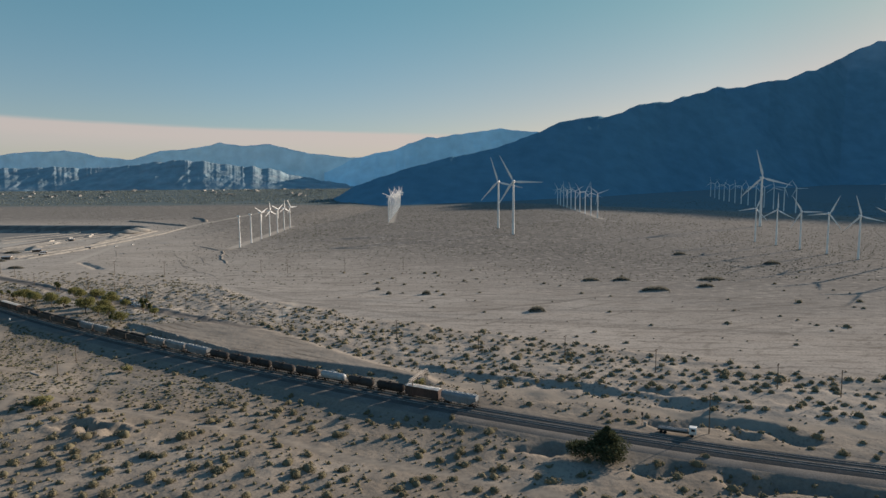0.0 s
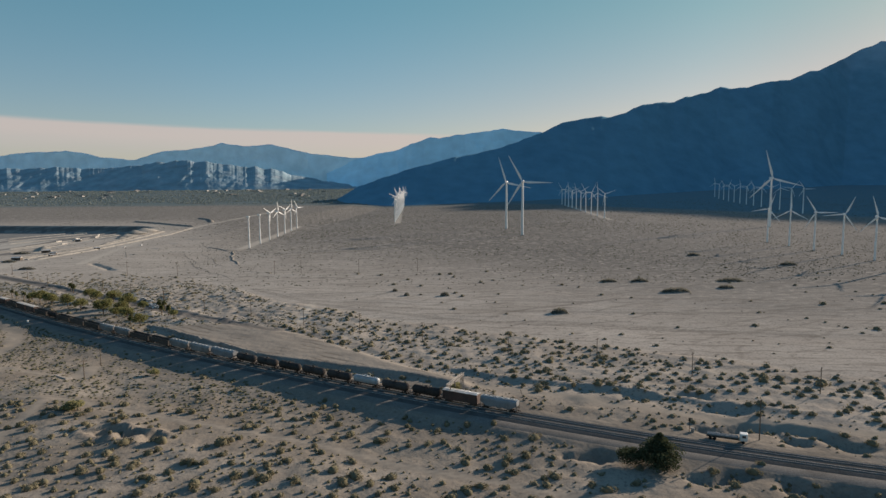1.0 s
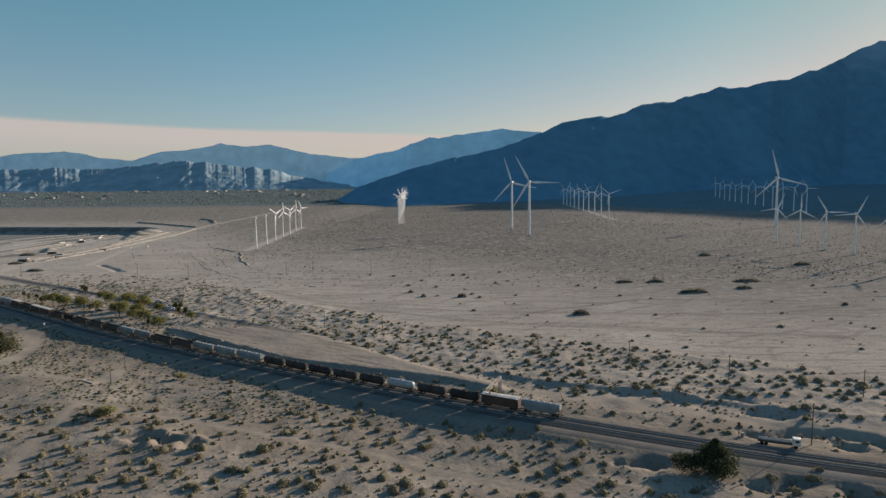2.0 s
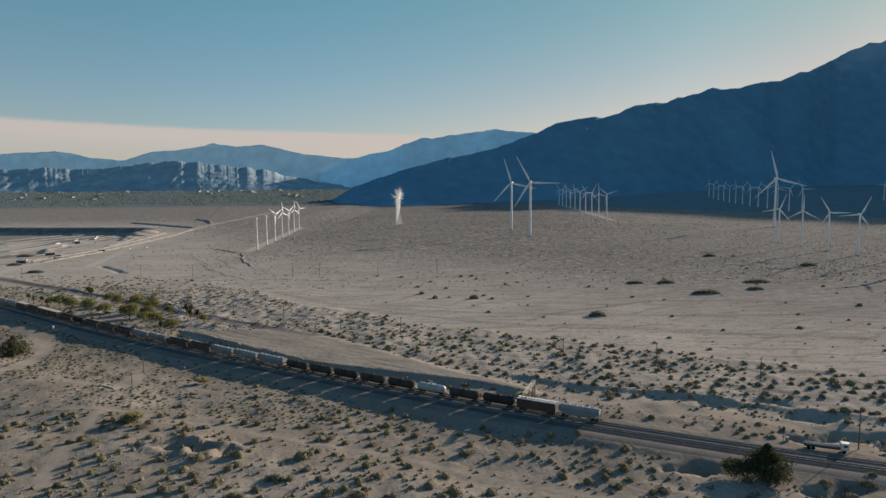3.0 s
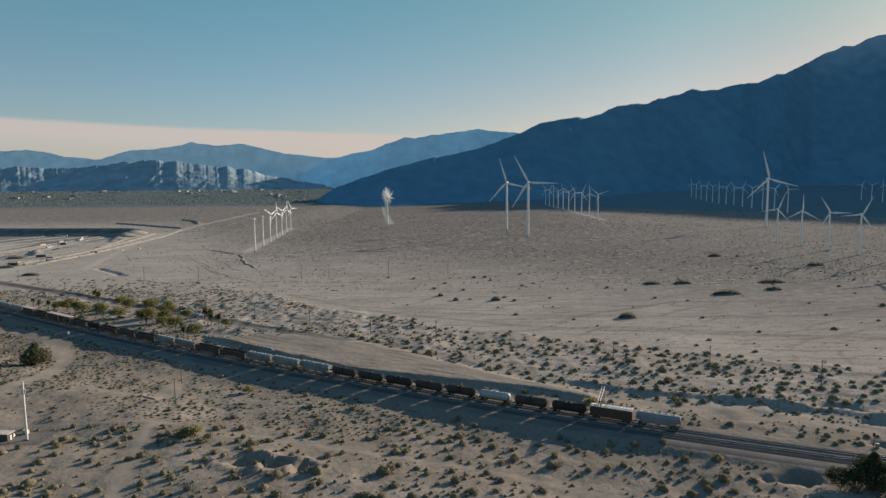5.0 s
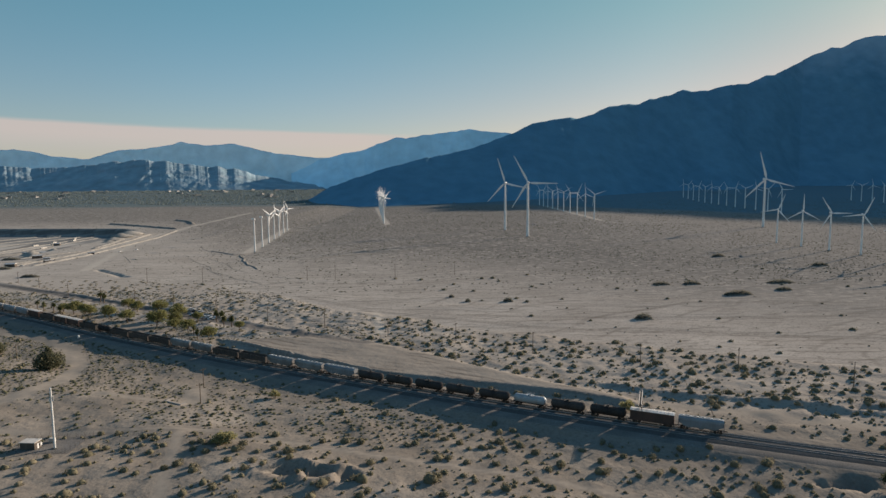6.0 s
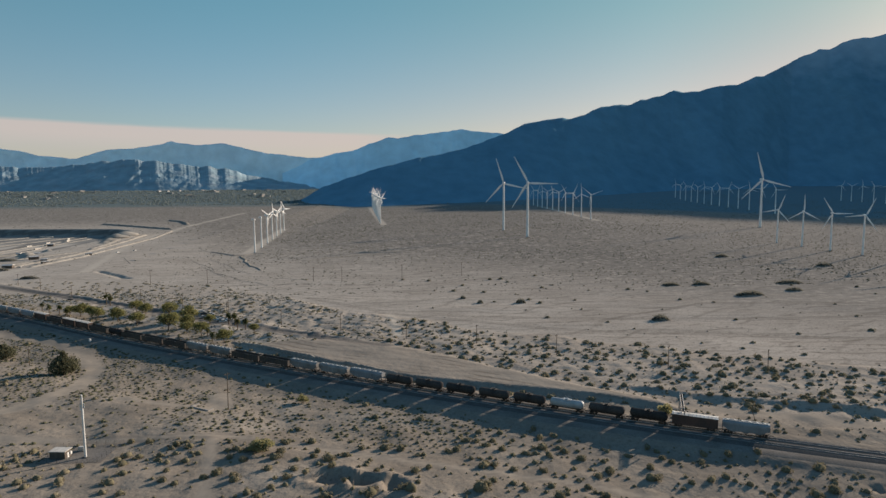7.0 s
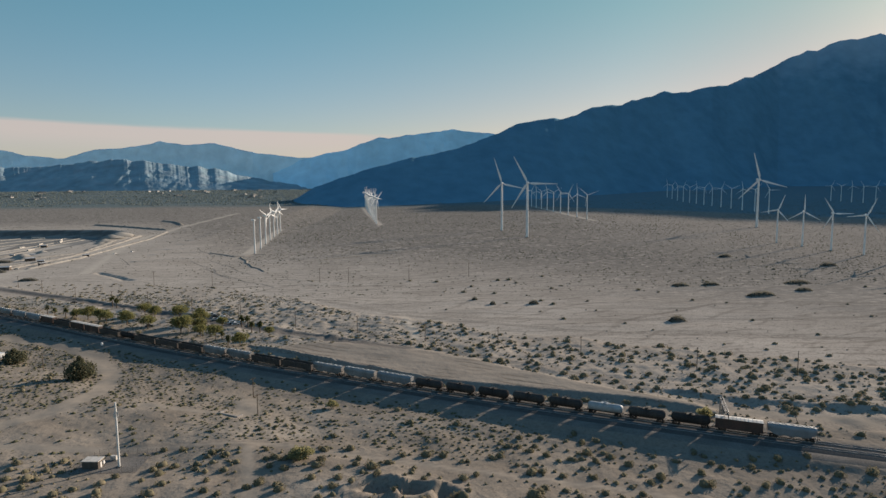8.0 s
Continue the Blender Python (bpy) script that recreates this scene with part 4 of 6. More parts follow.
# ---- wind turbines ----
def turbine(hub, blade, label, group, chord):
    t = thing("wind_turbine", label, "wind turbine", group=group)
    k = hub / 47.0
    bm = bmesh.new()
    tube(bm, (0, 0, -0.3), (0, 0, hub - 1.0 * k), k * 1.2, k * 0.8, 20)
    part("tower", bm, TOWER, t)
    bm = bmesh.new()
    tube(bm, (0, 0, -0.4), (0, 0, 0.35), k * 2.2, k * 2.1, 20)
    part("footing", bm, SLEEPER, t)
    bm = bmesh.new()
    box(bm, -1.1 * k, 1.1 * k, -1.9 * k, 4.0 * k, hub - 1.1 * k, hub + 1.2 * k, 0.35 * k)
    part("nacelle", bm, TOWER, t)
    bm = bmesh.new()
    tube(bm, (0, 0, -0.9 * k), (0, 0, 0.5 * k), 0.95 * k, 0.95 * k, 16)
    tube(bm, (0, 0, 0.5 * k), (0, 0, 1.3 * k), 0.95 * k, 0.25 * k, 16)
    rotor = part("hub", bm, TOWER, t, "", pose(0, -2.8 * k, hub, 90))
    bm = bmesh.new()
    stations = [(0.0, 0.32, 0.6), (0.05, 0.36, 0.6), (0.16, 0.95, 0.34), (0.25, 1.0, 0.26), (0.5, 0.66, 0.16), (0.75, 0.42, 0.10), (0.95, 0.24, 0.06), (1.0, 0.06, 0.03)]
    rows = []
    for s, c, th in stations:
        w, d = chord * c, chord * th * 0.5
        twist = radians(16 * (1 - s))
        row = []
        for u, v in ((-0.35, 0.0), (-0.1, 1.0), (0.3, 0.7), (0.65, 0.0), (0.3, -0.7), (-0.1, -1.0)):
            px, pz = u * w, v * d
            row.append(bm.verts.new((px * math.cos(twist) - pz * math.sin(twist), blade * s, px * math.sin(twist) + pz * math.cos(twist))))
        rows.append(row)
    for p, q in zip(rows, rows[1:]):
        for i in range(6):
            bm.faces.new((p[i], p[(i + 1) % 6], q[(i + 1) % 6], q[i]))
    bm.faces.new(rows[-1])
    bmesh.ops.recalc_face_normals(bm, faces=bm.faces)
    first = part("blade", bm, TOWER, rotor, "", pose(0, 0, 0))
    for a in (120, 240):
        again(first, rotor, pose(0, 0, 0, 0, 0, a))
    return t


def turn_rotor(t, degrees):
    for o in t.children:
        if o.name.startswith("hub"):
            o.matrix_basis = o.matrix_basis @ pose(0, 0, 0, 0, 0, degrees)


def turbine_row(first, last, n, hub, blade, facing, label, group, phases, chord=2.0, stripped=0):
    base, bare = None, []
    for k in range(n):
        f = k / (n - 1) if n > 1 else 0
        x, y = first[0] + (last[0] - first[0]) * f, first[1] + (last[1] - first[1]) * f
        m = on_ground(x, y, 0, facing + 5 * math.sin(7.1 * k + first[0]))
        if base is None:
            base = t = turbine(hub, blade, label, group, chord)
            t.matrix_basis = m
        else:
            t = copy_thing(base, m)
            for o in t.children:
                if o.name.startswith("hub"):
                    o.matrix_basis = pose(0, -2.8 * hub / 47.0, hub, 90)
        turn_rotor(t, phases[k % len(phases)])
        if k < stripped:
            bare.append(t)
    # turbines that have lost their rotors
    for t in bare:
        tagged(t, "white turbine tower with a nacelle but no rotor", "wind turbine", group)
        for o in [o for o in t.children_recursive if o.name.startswith(("hub", "blade"))]:
            bpy.data.objects.remove(o)


turbine_row((-309, 892), (-349, 1323), 7, 45, 18, 60, "small white wind turbine of a short row on the plain", "short turbine row", (0, 0, 58, 6, 64, 0, 30), 2.2, 2)
turbine_row((-160, 1530), (-233, 2720), 13, 61.5, 26, 55, "white wind turbine in a long straight row", "long turbine row", (70, 20, 100, 45, 5))
turbine_row((87, 1225), (101, 1065), 2, 90.5, 50, -10, "tall white wind turbine standing alone on the plain", "tall turbine pair", (17, 28), 3.9)
turbine_row((345, 1507), (396, 2400), 10, 59, 29, -8, "white wind turbine in a receding row below the mountain", "middle turbine row", (50, 5, 95, 30, 62, 15))
turbine_row((426, 888), (446, 579), 7, 47.5, 23.0, -22, "white wind turbine in the near row on the wash", "near turbine row", (100, 0, 30, 95, 15, 60, 80))
turbine_row((574, 1180), (574, 1180), 1, 91, 53, -15, "very tall white wind turbine", "tall turbine", (14,), 4.2)
turbine_row((888, 1640), (1185, 2915), 13, 64, 26, -20, "white wind turbine in the shade of the mountain", "shaded turbine row", (30, 80, 10, 55, 100))
turbine_row((1640, 2060), (1748, 2563), 7, 64, 26, -20, "white wind turbine standing in deep shade", "far shaded turbine row", (10, 60, 95, 35))


# ---- plants ----
def leaf_quads(rng, centres, size, flat=0.0):
    """Small leaf clumps: two crossing triangles a clump, turned at random."""
    n = len(centres)
    a = rng.normal(size=(n, 3))
    a[:, 2] *= 1 - flat
    a /= np.linalg.norm(a, axis=1, keepdims=True)
    b = np.cross(a, rng.normal(size=(n, 3)))
    b /= np.linalg.norm(b, axis=1, keepdims=True)
    s = size * rng.uniform(0.6, 1.3, (n, 1))
    v = np.stack([centres - a * s, centres + b * s * 0.7, centres + a * s, centres - b * s * 0.7], 1).reshape(-1, 3)
    return v, np.arange(4 * n).reshape(-1, 4)


def shrub_shape(rng, clumps, size, sides=9):
    """A rounded bush about one metre in radius: leaf clumps on a lumpy dome over a dense heart."""
    lobes = rng.normal(size=(5, 3)) * (0.42, 0.42, 0.0) + (0, 0, 0.3)
    reach = rng.uniform(0.42, 0.68, 5)
    pick = rng.integers(0, 5, clumps)
    q = rng.normal(size=(clumps, 3))
    q /= np.linalg.norm(q, axis=1, keepdims=True)
    c = lobes[pick] + q * (reach[pick] * rng.uniform(0.7, 1.06, clumps))[:, None]
    c[:, 2] = np.abs(c[:, 2]) * 0.95
    v, f = leaf_quads(rng, c, size)
    # dense twiggy heart of the bush
    n, rings = sides, ((0.78, -0.14), (0.86, 0.2), (0.72, 0.5), (0.4, 0.72), (0.03, 0.8)) if sides > 6 else ((0.82, -0.14), (0.8, 0.36), (0.2, 0.78))
    a = np.linspace(0, 2 * math.pi, n, endpoint=False)
    outline = 0.62 + 0.3 * np.max(np.maximum(0, np.cos(a[:, None] - np.arctan2(lobes[:, 1], lobes[:, 0])[None])) * np.hypot(lobes[:, 0], lobes[:, 1])[None] * 1.6, axis=1)
    lump = rng.uniform(0.85, 1.12, (len(rings), n)) * np.clip(outline, 0.6, 1.15)
    core = np.array([(q * lump[j, i] * math.cos(a[i]), q * lump[j, i] * math.sin(a[i]), z * (0.7 + 0.3 * lump[j, i])) for j, (q, z) in enumerate(rings) for i in range(n)])
    faces = np.array([(j * n + i, j * n + (i + 1) % n, (j + 1) * n + (i + 1) % n, (j + 1) * n + i) for j in range(len(rings) - 1) for i in range(n)])
    return np.concatenate([v, core]), np.concatenate([f, faces + len(v)])


NO_SHRUBS = ((-210, 226, 10), (77, 198, 9), (28, 186, 9))
SHRUBS_BY_ROAD = [(-167, 233), (-163, 227), (-150, 211), (-160, 208), (-168, 208), (-149, 233), (-241, 230), (-230, 225), (-228, 231), (-200, 237), (-194, 236), (-184, 232), (-185, 221), (-180, 213), (-179, 207), (-198, 222), (-207, 218), (-77, 237), (-72, 219), (-83, 211), (-85, 200), (-78, 208), (-59, 220), (-65, 239), (-64, 233), (-86, 231)]
SHRUBS_BY_TRACK = [(-104, 252), (-17, 212), (-10, 211), (-1, 210), (-20, 208), (-29, 209), (-32, 220), (-18, 197), (-23, 196), (-29, 195), (-13, 193), (-38, 199), (14, 255), (19, 246), (34, 252), (23, 256), (123, 237), (157, 256), (146, 251), (116, 181), (124, 178), (120, 217), (135, 212), (129, 207), (137, 204), (75, 179), (70, 175)]
SHRUBS_APART = [(-153, 197), (-95, 181), (2, 185), (-102, 171), (-91, 180), (23, 251), (-157, 402), (-96, 427)]


def clear_ground(x, y):
    """1 where shrubs may stand: off the rails, the graded fill and the roads."""
    clear = smooth(10.5, 13, np.abs(off_track(x, y) + 4)) * (1 - fill_mask(x, y)) * (1 - road_mask(x, y)) * (1 - pale_road_mask(x, y)) * (1 - near_line(x, y, HIGHWAY, 6))
    for cx, cy, r in NO_SHRUBS:
        clear = clear * smooth(r * 0.8, r, np.hypot(x - cx, y - cy))
    return clear * (1 - 0.8 * near_line(x, y, [(-330, 240), (-262, 245), (-225, 262)], 22, 10))


def shrub_shares(x, y):
    """How thickly large and small shrubs stand."""
    d = off_track(x, y)
    clumpy = smooth(-0.8, 0.4, value_noise(x / 34, y / 34, 40) + 0.4 * value_noise(x / 11, y / 11, 41))
    field = smooth(-60, -95, x) * smooth(222, 236, y)
    large = np.where(d < 0, (0.68 + 0.14 * smooth(-80, -120, x) - 0.62 * field) * np.where((d > -24) & (x < 10), 0.5, 1.0), 0.74)
    small = np.where(d < 0, 0.38 + 0.62 * field, 0.2)
    verge = (d > 12) & (d < 40) & (x > -20)
    large, small = np.where(verge, 0.28, large), np.where(verge, 0.32, small)
    back = (d > 20) & (x < -120)
    large, small = np.where(back, 0.5, large), np.where(back, 0.5, small)
    bare = 1 - wash_mask(x, y)
    clear = clear_ground(x, y)
    return large * (0.6 + 0.4 * clumpy) * clear * np.maximum(bare, 0.03), small * (0.25 + 0.95 * clumpy) * clear * np.maximum(bare, 0.04)


def lattice(rng, x0, x1, y0, y1, step):
    gx, gy = np.meshgrid(np.arange(x0, x1, step), np.arange(y0, y1, step))
    gx = gx + 0.5 * step * (np.arange(gx.shape[0]) % 2)[:, None]
    reach = 0.38 * step
    return (gx + rng.uniform(-reach, reach, gx.shape)).ravel(), (gy + rng.uniform(-reach, reach, gx.shape)).ravel()


def build_scrub():
    rng = np.random.default_rng(5)
    fine = [shrub_shape(rng, 320, 0.105) for _ in range(6)]
    rough = [shrub_shape(rng, 70, 0.165) for _ in range(6)]
    dots = [shrub_shape(rng, 8, 0.3, 6) for _ in range(5)]
    meshes = []
    for v, f in fine:
        o = mesh_object("shrub", v, f, LEAF_SCRUB)
        meshes.append(o.data)
        bpy.data.objects.remove(o)
    x, y = lattice(rng, -460, 330, 118, 640, 6.3)
    keep = rng.random(len(x)) < shrub_shares(x, y)[0]
    x, y = x[keep], y[keep]
    d = off_track(x, y)
    size = rng.uniform(0.74, 1.0, len(x)) + rng.gamma(2.0, 0.21, len(x))
    size = np.clip(size * np.where(d > 38, 1.22, 1.0) * np.where((x < -60) & (y > 228) & (d < 0), 0.85, 1.0) * np.where((d < -24) & (y < 228) & (x < 20), 1.14, 1.0), 0.7, 2.6)
    single = (x > -165) & (x < 60) & (y < 262) & (d < -12)
    order = np.argsort(-size * single)[:230]
    chosen = np.zeros(len(x), bool)
    chosen[order] = single[order]
    for i in np.nonzero(chosen)[0]:
        o = new("shrub", meshes[int(rng.integers(0, 6))])
        s = float(size[i])
        o.matrix_basis = on_ground(float(x[i]), float(y[i]), 0.06) @ pose(0, 0, 0, 0, 0, float(rng.uniform(0, 360))) @ Matrix.Diagonal((s * 1.1, s * 1.1, s * 1.12, 1))
        tagged(o, "olive green creosote shrub on sandy soil", "shrub", "desert shrubs")
    for px, py in SHRUBS_BY_ROAD + SHRUBS_BY_TRACK + SHRUBS_APART:
        o = new("shrub", meshes[int(rng.integers(0, 6))])
        s = float(rng.uniform(1.15, 1.6))
        o.matrix_basis = on_ground(px, py, 0.08) @ pose(0, 0, 0, 0, 0, float(rng.uniform(0, 360))) @ Matrix.Diagonal((s * 1.15, s, s * 1.15, 1))
        tagged(o, "large rounded olive creosote shrub on sandy soil", "shrub", "desert shrubs")
        chosen |= np.hypot(x - px, y - py) < 2.2
    rest = np.nonzero(~chosen)[0]
    x, y, size = x[rest], y[rest], size[rest]
    # smaller bushes between the large ones
    sx, sy = lattice(rng, -440, 300, 118, 560, 2.5)
    keep = rng.random(len(sx)) < shrub_shares(sx, sy)[1]
    sx, sy = sx[keep], sy[keep]
    scatter("desert_scrub", rough, x, y, size, rng, "scattered rounded olive desert shrubs", np.where(off_track(x, y) < 20, 1.0, np.where(x < -120, 0.5, 0.95)))
    tuft = np.clip(rng.gamma(4, 0.11, len(sx)) + 0.14, 0.28, 1.0)
    side = off_track(sx, sy)
    mat = ((sx < -120) & (side > 20)) | ((side < 0) & (rng.random(len(sx)) < smooth(-60, -100, sx) * smooth(224, 240, sy)))
    scatter("low_scrub", dots, sx[~mat], sy[~mat], tuft[~mat] * 1.12, rng, "low dry bushes and tufts between the shrubs", 1.05)
    # flat mats of brush on low drifts, leaves darkened to read as shadow streaks
    scatter("brush_mats", dots, sx[mat], sy[mat], tuft[mat] * 1.35, rng, "flat mats of brush on sandy drifts, darkened to stand for shrub shadows", 0.58, LEAF_SALT)
    # the plain
    n = 60000
    specks = [shrub_shape(rng, 3, 0.36, 5) for _ in range(5)]
    fy = 540 + 2250 * rng.random(n) ** 1.35
    fx = (fy + 100) * rng.uniform(-0.62, 0.85, n)
    keep = (quarry_mask(fx, fy) < 0.1) & (pale_road_mask(fx, fy) < 0.5) & (rng.random(n) < 0.4 + 0.6 * smooth(-0.4, 0.5, value_noise(fx / 90, fy / 90, 61))) & (rng.random(n) < smooth(480, 860, fy + 0.25 * fx) + 0.1)
    keep = keep & (rng.random(n) < 0.25 + 0.75 * smooth(-380, -120, fx + 0.1 * fy))
    fx, fy = fx[keep], fy[keep]
    scatter("plain_scrub", specks, fx, fy, np.clip(rng.gamma(4, 0.14, len(fx)) + 0.4, 0.5, 1.6) * (0.9 + 0.35 * smooth(700, 1500, fy)), rng, "dark low scrub dotted over the open plain", 0.6, LEAF_SALT)


def scatter(name, shapes, x, y, size, rng, label, tall=1.25, mat=LEAF_SCRUB):
    z = ground_z(x, y)
    pick = rng.integers(0, len(shapes), len(x))
    turn = rng.uniform(0, 2 * math.pi, len(x))
    verts, faces, base = [], [], 0
    for k, (v, f) in enumerate(shapes):
        i = np.nonzero(pick == k)[0]
        if not len(i):
            continue
        c, s = np.cos(turn[i])[:, None], np.sin(turn[i])[:, None]
        px = (v[None, :, 0] * c - v[None, :, 1] * s) * size[i][:, None] + x[i][:, None]
        py = (v[None, :, 0] * s + v[None, :, 1] * c) * size[i][:, None] + y[i][:, None]
        pz = v[None, :, 2] * size[i][:, None] * (tall if np.isscalar(tall) else tall[i][:, None]) + z[i][:, None] - 0.05
        verts.append(np.stack([px, py, pz], 2).reshape(-1, 3))
        faces.append((f[None] + len(v) * np.arange(len(i))[:, None, None]).reshape(-1, 4) + base)
        base += len(i) * len(v)
    ob = mesh_object(name, np.concatenate(verts), np.concatenate(faces), mat)
    return tagged(ob, label, "scrub", kind="stuff")


build_scrub()


def bank_of_brush(x, y, length, width, height, turn, seed, label):
    """A long low thicket on a sand hummock."""
    rng = np.random.default_rng(seed)
    n = int(300 + 150 * length)
    u = rng.uniform(-1, 1, n)
    w = rng.normal(0, 0.33, n)
    c = np.stack([u * length / 2, w * width, np.abs(rng.normal(0.5, 0.32, n)) * height * np.sqrt(np.clip(1 - u * u, 0.05, 1))], 1)
    v, f = leaf_quads(rng, c, 0.36)
    t = thing("thicket", label, "thicket", on_ground(x, y, 0.1, turn), "thickets on the wash")
    foliage = mesh_object("foliage", v, f, LEAF_THICKET)
    foliage.parent = t
    # the drift of sand caught by the stems
    n, rings = 18, ((1.15, -0.25), (0.95, 0.12), (0.68, 0.42), (0.36, 0.58), (0.02, 0.62))
    lump = 1 + 0.18 * rng.uniform(-1, 1, (len(rings), n))
    v = [(0.55 * length * q * lump[j, i] * math.cos(2 * math.pi * i / n), 0.75 * width * q * lump[j, i] * math.sin(2 * math.pi * i / n), 0.7 * height * z * lump[j, i]) for j, (q, z) in enumerate(rings) for i in range(n)]
    f = [(j * n + i, j * n + (i + 1) % n, (j + 1) * n + (i + 1) % n, (j + 1) * n + i) for j in range(len(rings) - 1) for i in range(n)]
    hummock = mesh_object("hummock", v, f, BANK_EARTH, True)
    hummock.parent = t
    tagged(hummock, "low drift of sand")
    bm = bmesh.new()
    for k in range(int(length)):
        u = rng.uniform(-0.45, 0.45) * length
        w = rng.uniform(-0.25, 0.25) * width
        tube(bm, (u, w, -0.3), (u + rng.uniform(-0.5, 0.5), w + rng.uniform(-0.5, 0.5), height * 0.6), 0.09, 0.03, 5)
    tagged(part("stems", bm, BARK, t), kind="stuff")
    return t


for k, (x, y, length, width, height, turn) in enumerate(((161, 496, 22, 4.5, 3.2, 4), (121, 549, 14, 4, 2.2, 0), (148, 549, 15, 4, 2.4, 2), (227, 549, 22, 5, 2.6, 3), (208, 513, 12, 4, 2.4, 0), (331, 651, 16, 5, 3.0, 5),
                                                         (268, 742, 14, 5, 3.2, 0), (56, 418, 11, 4, 3.2, 10), (-22, 485, 7, 3, 2.6, 0), (-52, 488, 4, 2.5, 2.0, 0), (-63, 507, 4, 2.5, 1.8, 0), (-582, 808, 20, 5, 2.6, 2), (-535, 719, 14, 5, 2.4, 8), (-470, 655, 16, 4, 2.4, 5))):
    bank_of_brush(x, y, length, width, height, turn, 100 + k, "dense olive thicket on a sand hummock in the wash")


def tree(height, radius, leaves, mat, seed, label, group, leaf=0.32, stem=0.25, squat=0.62, low=0.55):
    rng = np.random.default_rng(seed)
    t = thing("tree", label, "tree", group=group)
    bm = bmesh.new()
    fork = height * 0.28
    tube(bm, (0, 0, -0.3), (0.1, 0.05, fork), stem, stem * 0.7, 9)
    tips = []
    for k in range(7):
        a = 2 * math.pi * k / 7 + rng.uniform(-0.3, 0.3)
        reach = radius * rng.uniform(0.35, 0.75)
        tip = Vector((math.cos(a) * reach, math.sin(a) * reach, height * (rng.uniform(low, 0.85) if low > 0.3 else low + 0.42 * (1 - reach / radius) * rng.uniform(0.7, 1.4))))
        mid = Vector((tip.x * 0.45, tip.y * 0.45, fork + (tip.z - fork) * 0.55))
        tube(bm, (0.1, 0.05, fork * 0.95), mid, stem * 0.5, stem * 0.32, 7)
        tube(bm, mid, tip, stem * 0.32, stem * 0.1, 6)
        tips.append(tip)
    part("trunk", bm, BARK, t)
    # leaf clumps gathered in lobes round the limbs
    lobes = [(tip, radius * rng.uniform(0.4, 0.56)) for tip in tips] + [(Vector((rng.uniform(-0.4, 0.4) * radius, rng.uniform(-0.4, 0.4) * radius, height * (0.85 if low > 0.3 else 0.62))), radius * (0.42 if low > 0.3 else 0.34)) for _ in range(4)]
    if low < 0.3:
        lobes += [(Vector((u * radius, w * radius, height * f)), radius * q) for u, w, f, q in ((-0.38, 0.1, 0.24, 0.5), (0.36, -0.1, 0.27, 0.54), (0.05, 0.1, 0.42, 0.5), (-0.14, 0.0, 0.62, 0.38), (0.2, 0.1, 0.58, 0.36), (0.02, 0.0, 0.8, 0.26), (0.06, 0.05, 0.95, 0.14))]
    each = leaves // len(lobes)
    c = []
    for p, r in lobes:
        q = rng.normal(size=(each, 3))
        q /= np.linalg.norm(q, axis=1, keepdims=True)
        q *= (r * rng.uniform(0.45, 1.08, (each, 1)))
        q[:, 2] *= squat
        c.append(q + np.array(p))
    c = np.concatenate(c)
    c[:, 2] = np.maximum(c[:, 2], height * rng.uniform(0.03, 0.2, len(c)))
    v, f = leaf_quads(rng, c, leaf)
    crown = mesh_object("crown", v, f, mat)
    crown.parent = t
    return t


def palm(height, seed, label):
    rng = np.random.default_rng(seed)
    t = thing("palm_tree", label, "palm tree", group="palms by the railway")
    bm = bmesh.new()
    lean = rng.uniform(-0.25, 0.25, 2)
    tube(bm, (0, 0, -0.3), (lean[0] * 0.5, lean[1] * 0.5, height * 0.5), 0.3, 0.25, 9)
    tube(bm, (lean[0] * 0.5, lean[1] * 0.5, height * 0.5), (lean[0], lean[1], height * 0.9), 0.25, 0.24, 9)
    part("trunk", bm, BARK, t)
    verts, faces = [], []
    for k in range(46):
        a = rng.uniform(0, 2 * math.pi)
        rise = rng.uniform(-1.2, 1.1)
        length = rng.uniform(1.5, 2.3)
        d, n = np.array((math.cos(a), math.sin(a), 0.0)), np.array((-math.sin(a), math.cos(a), 0.0))
        for s in range(5):
            u = s / 4
            p = np.array((lean[0], lean[1], height * 0.9)) + d * length * u * math.cos(rise * 0.6) + np.array((0, 0, length * (math.sin(rise) * u - 0.55 * u * u)))
            w = 0.42 * math.sin(math.pi * (0.18 + 0.75 * u))
            verts += [p - n * w, p + n * w]
        b = 10 * k
        faces += [(b + 2 * s, b + 2 * s + 1, b + 2 * s + 3, b + 2 * s + 2) for s in range(4)]
    crown = mesh_object("crown", verts, faces, LEAF_PALM)
    crown.parent = t
    return t


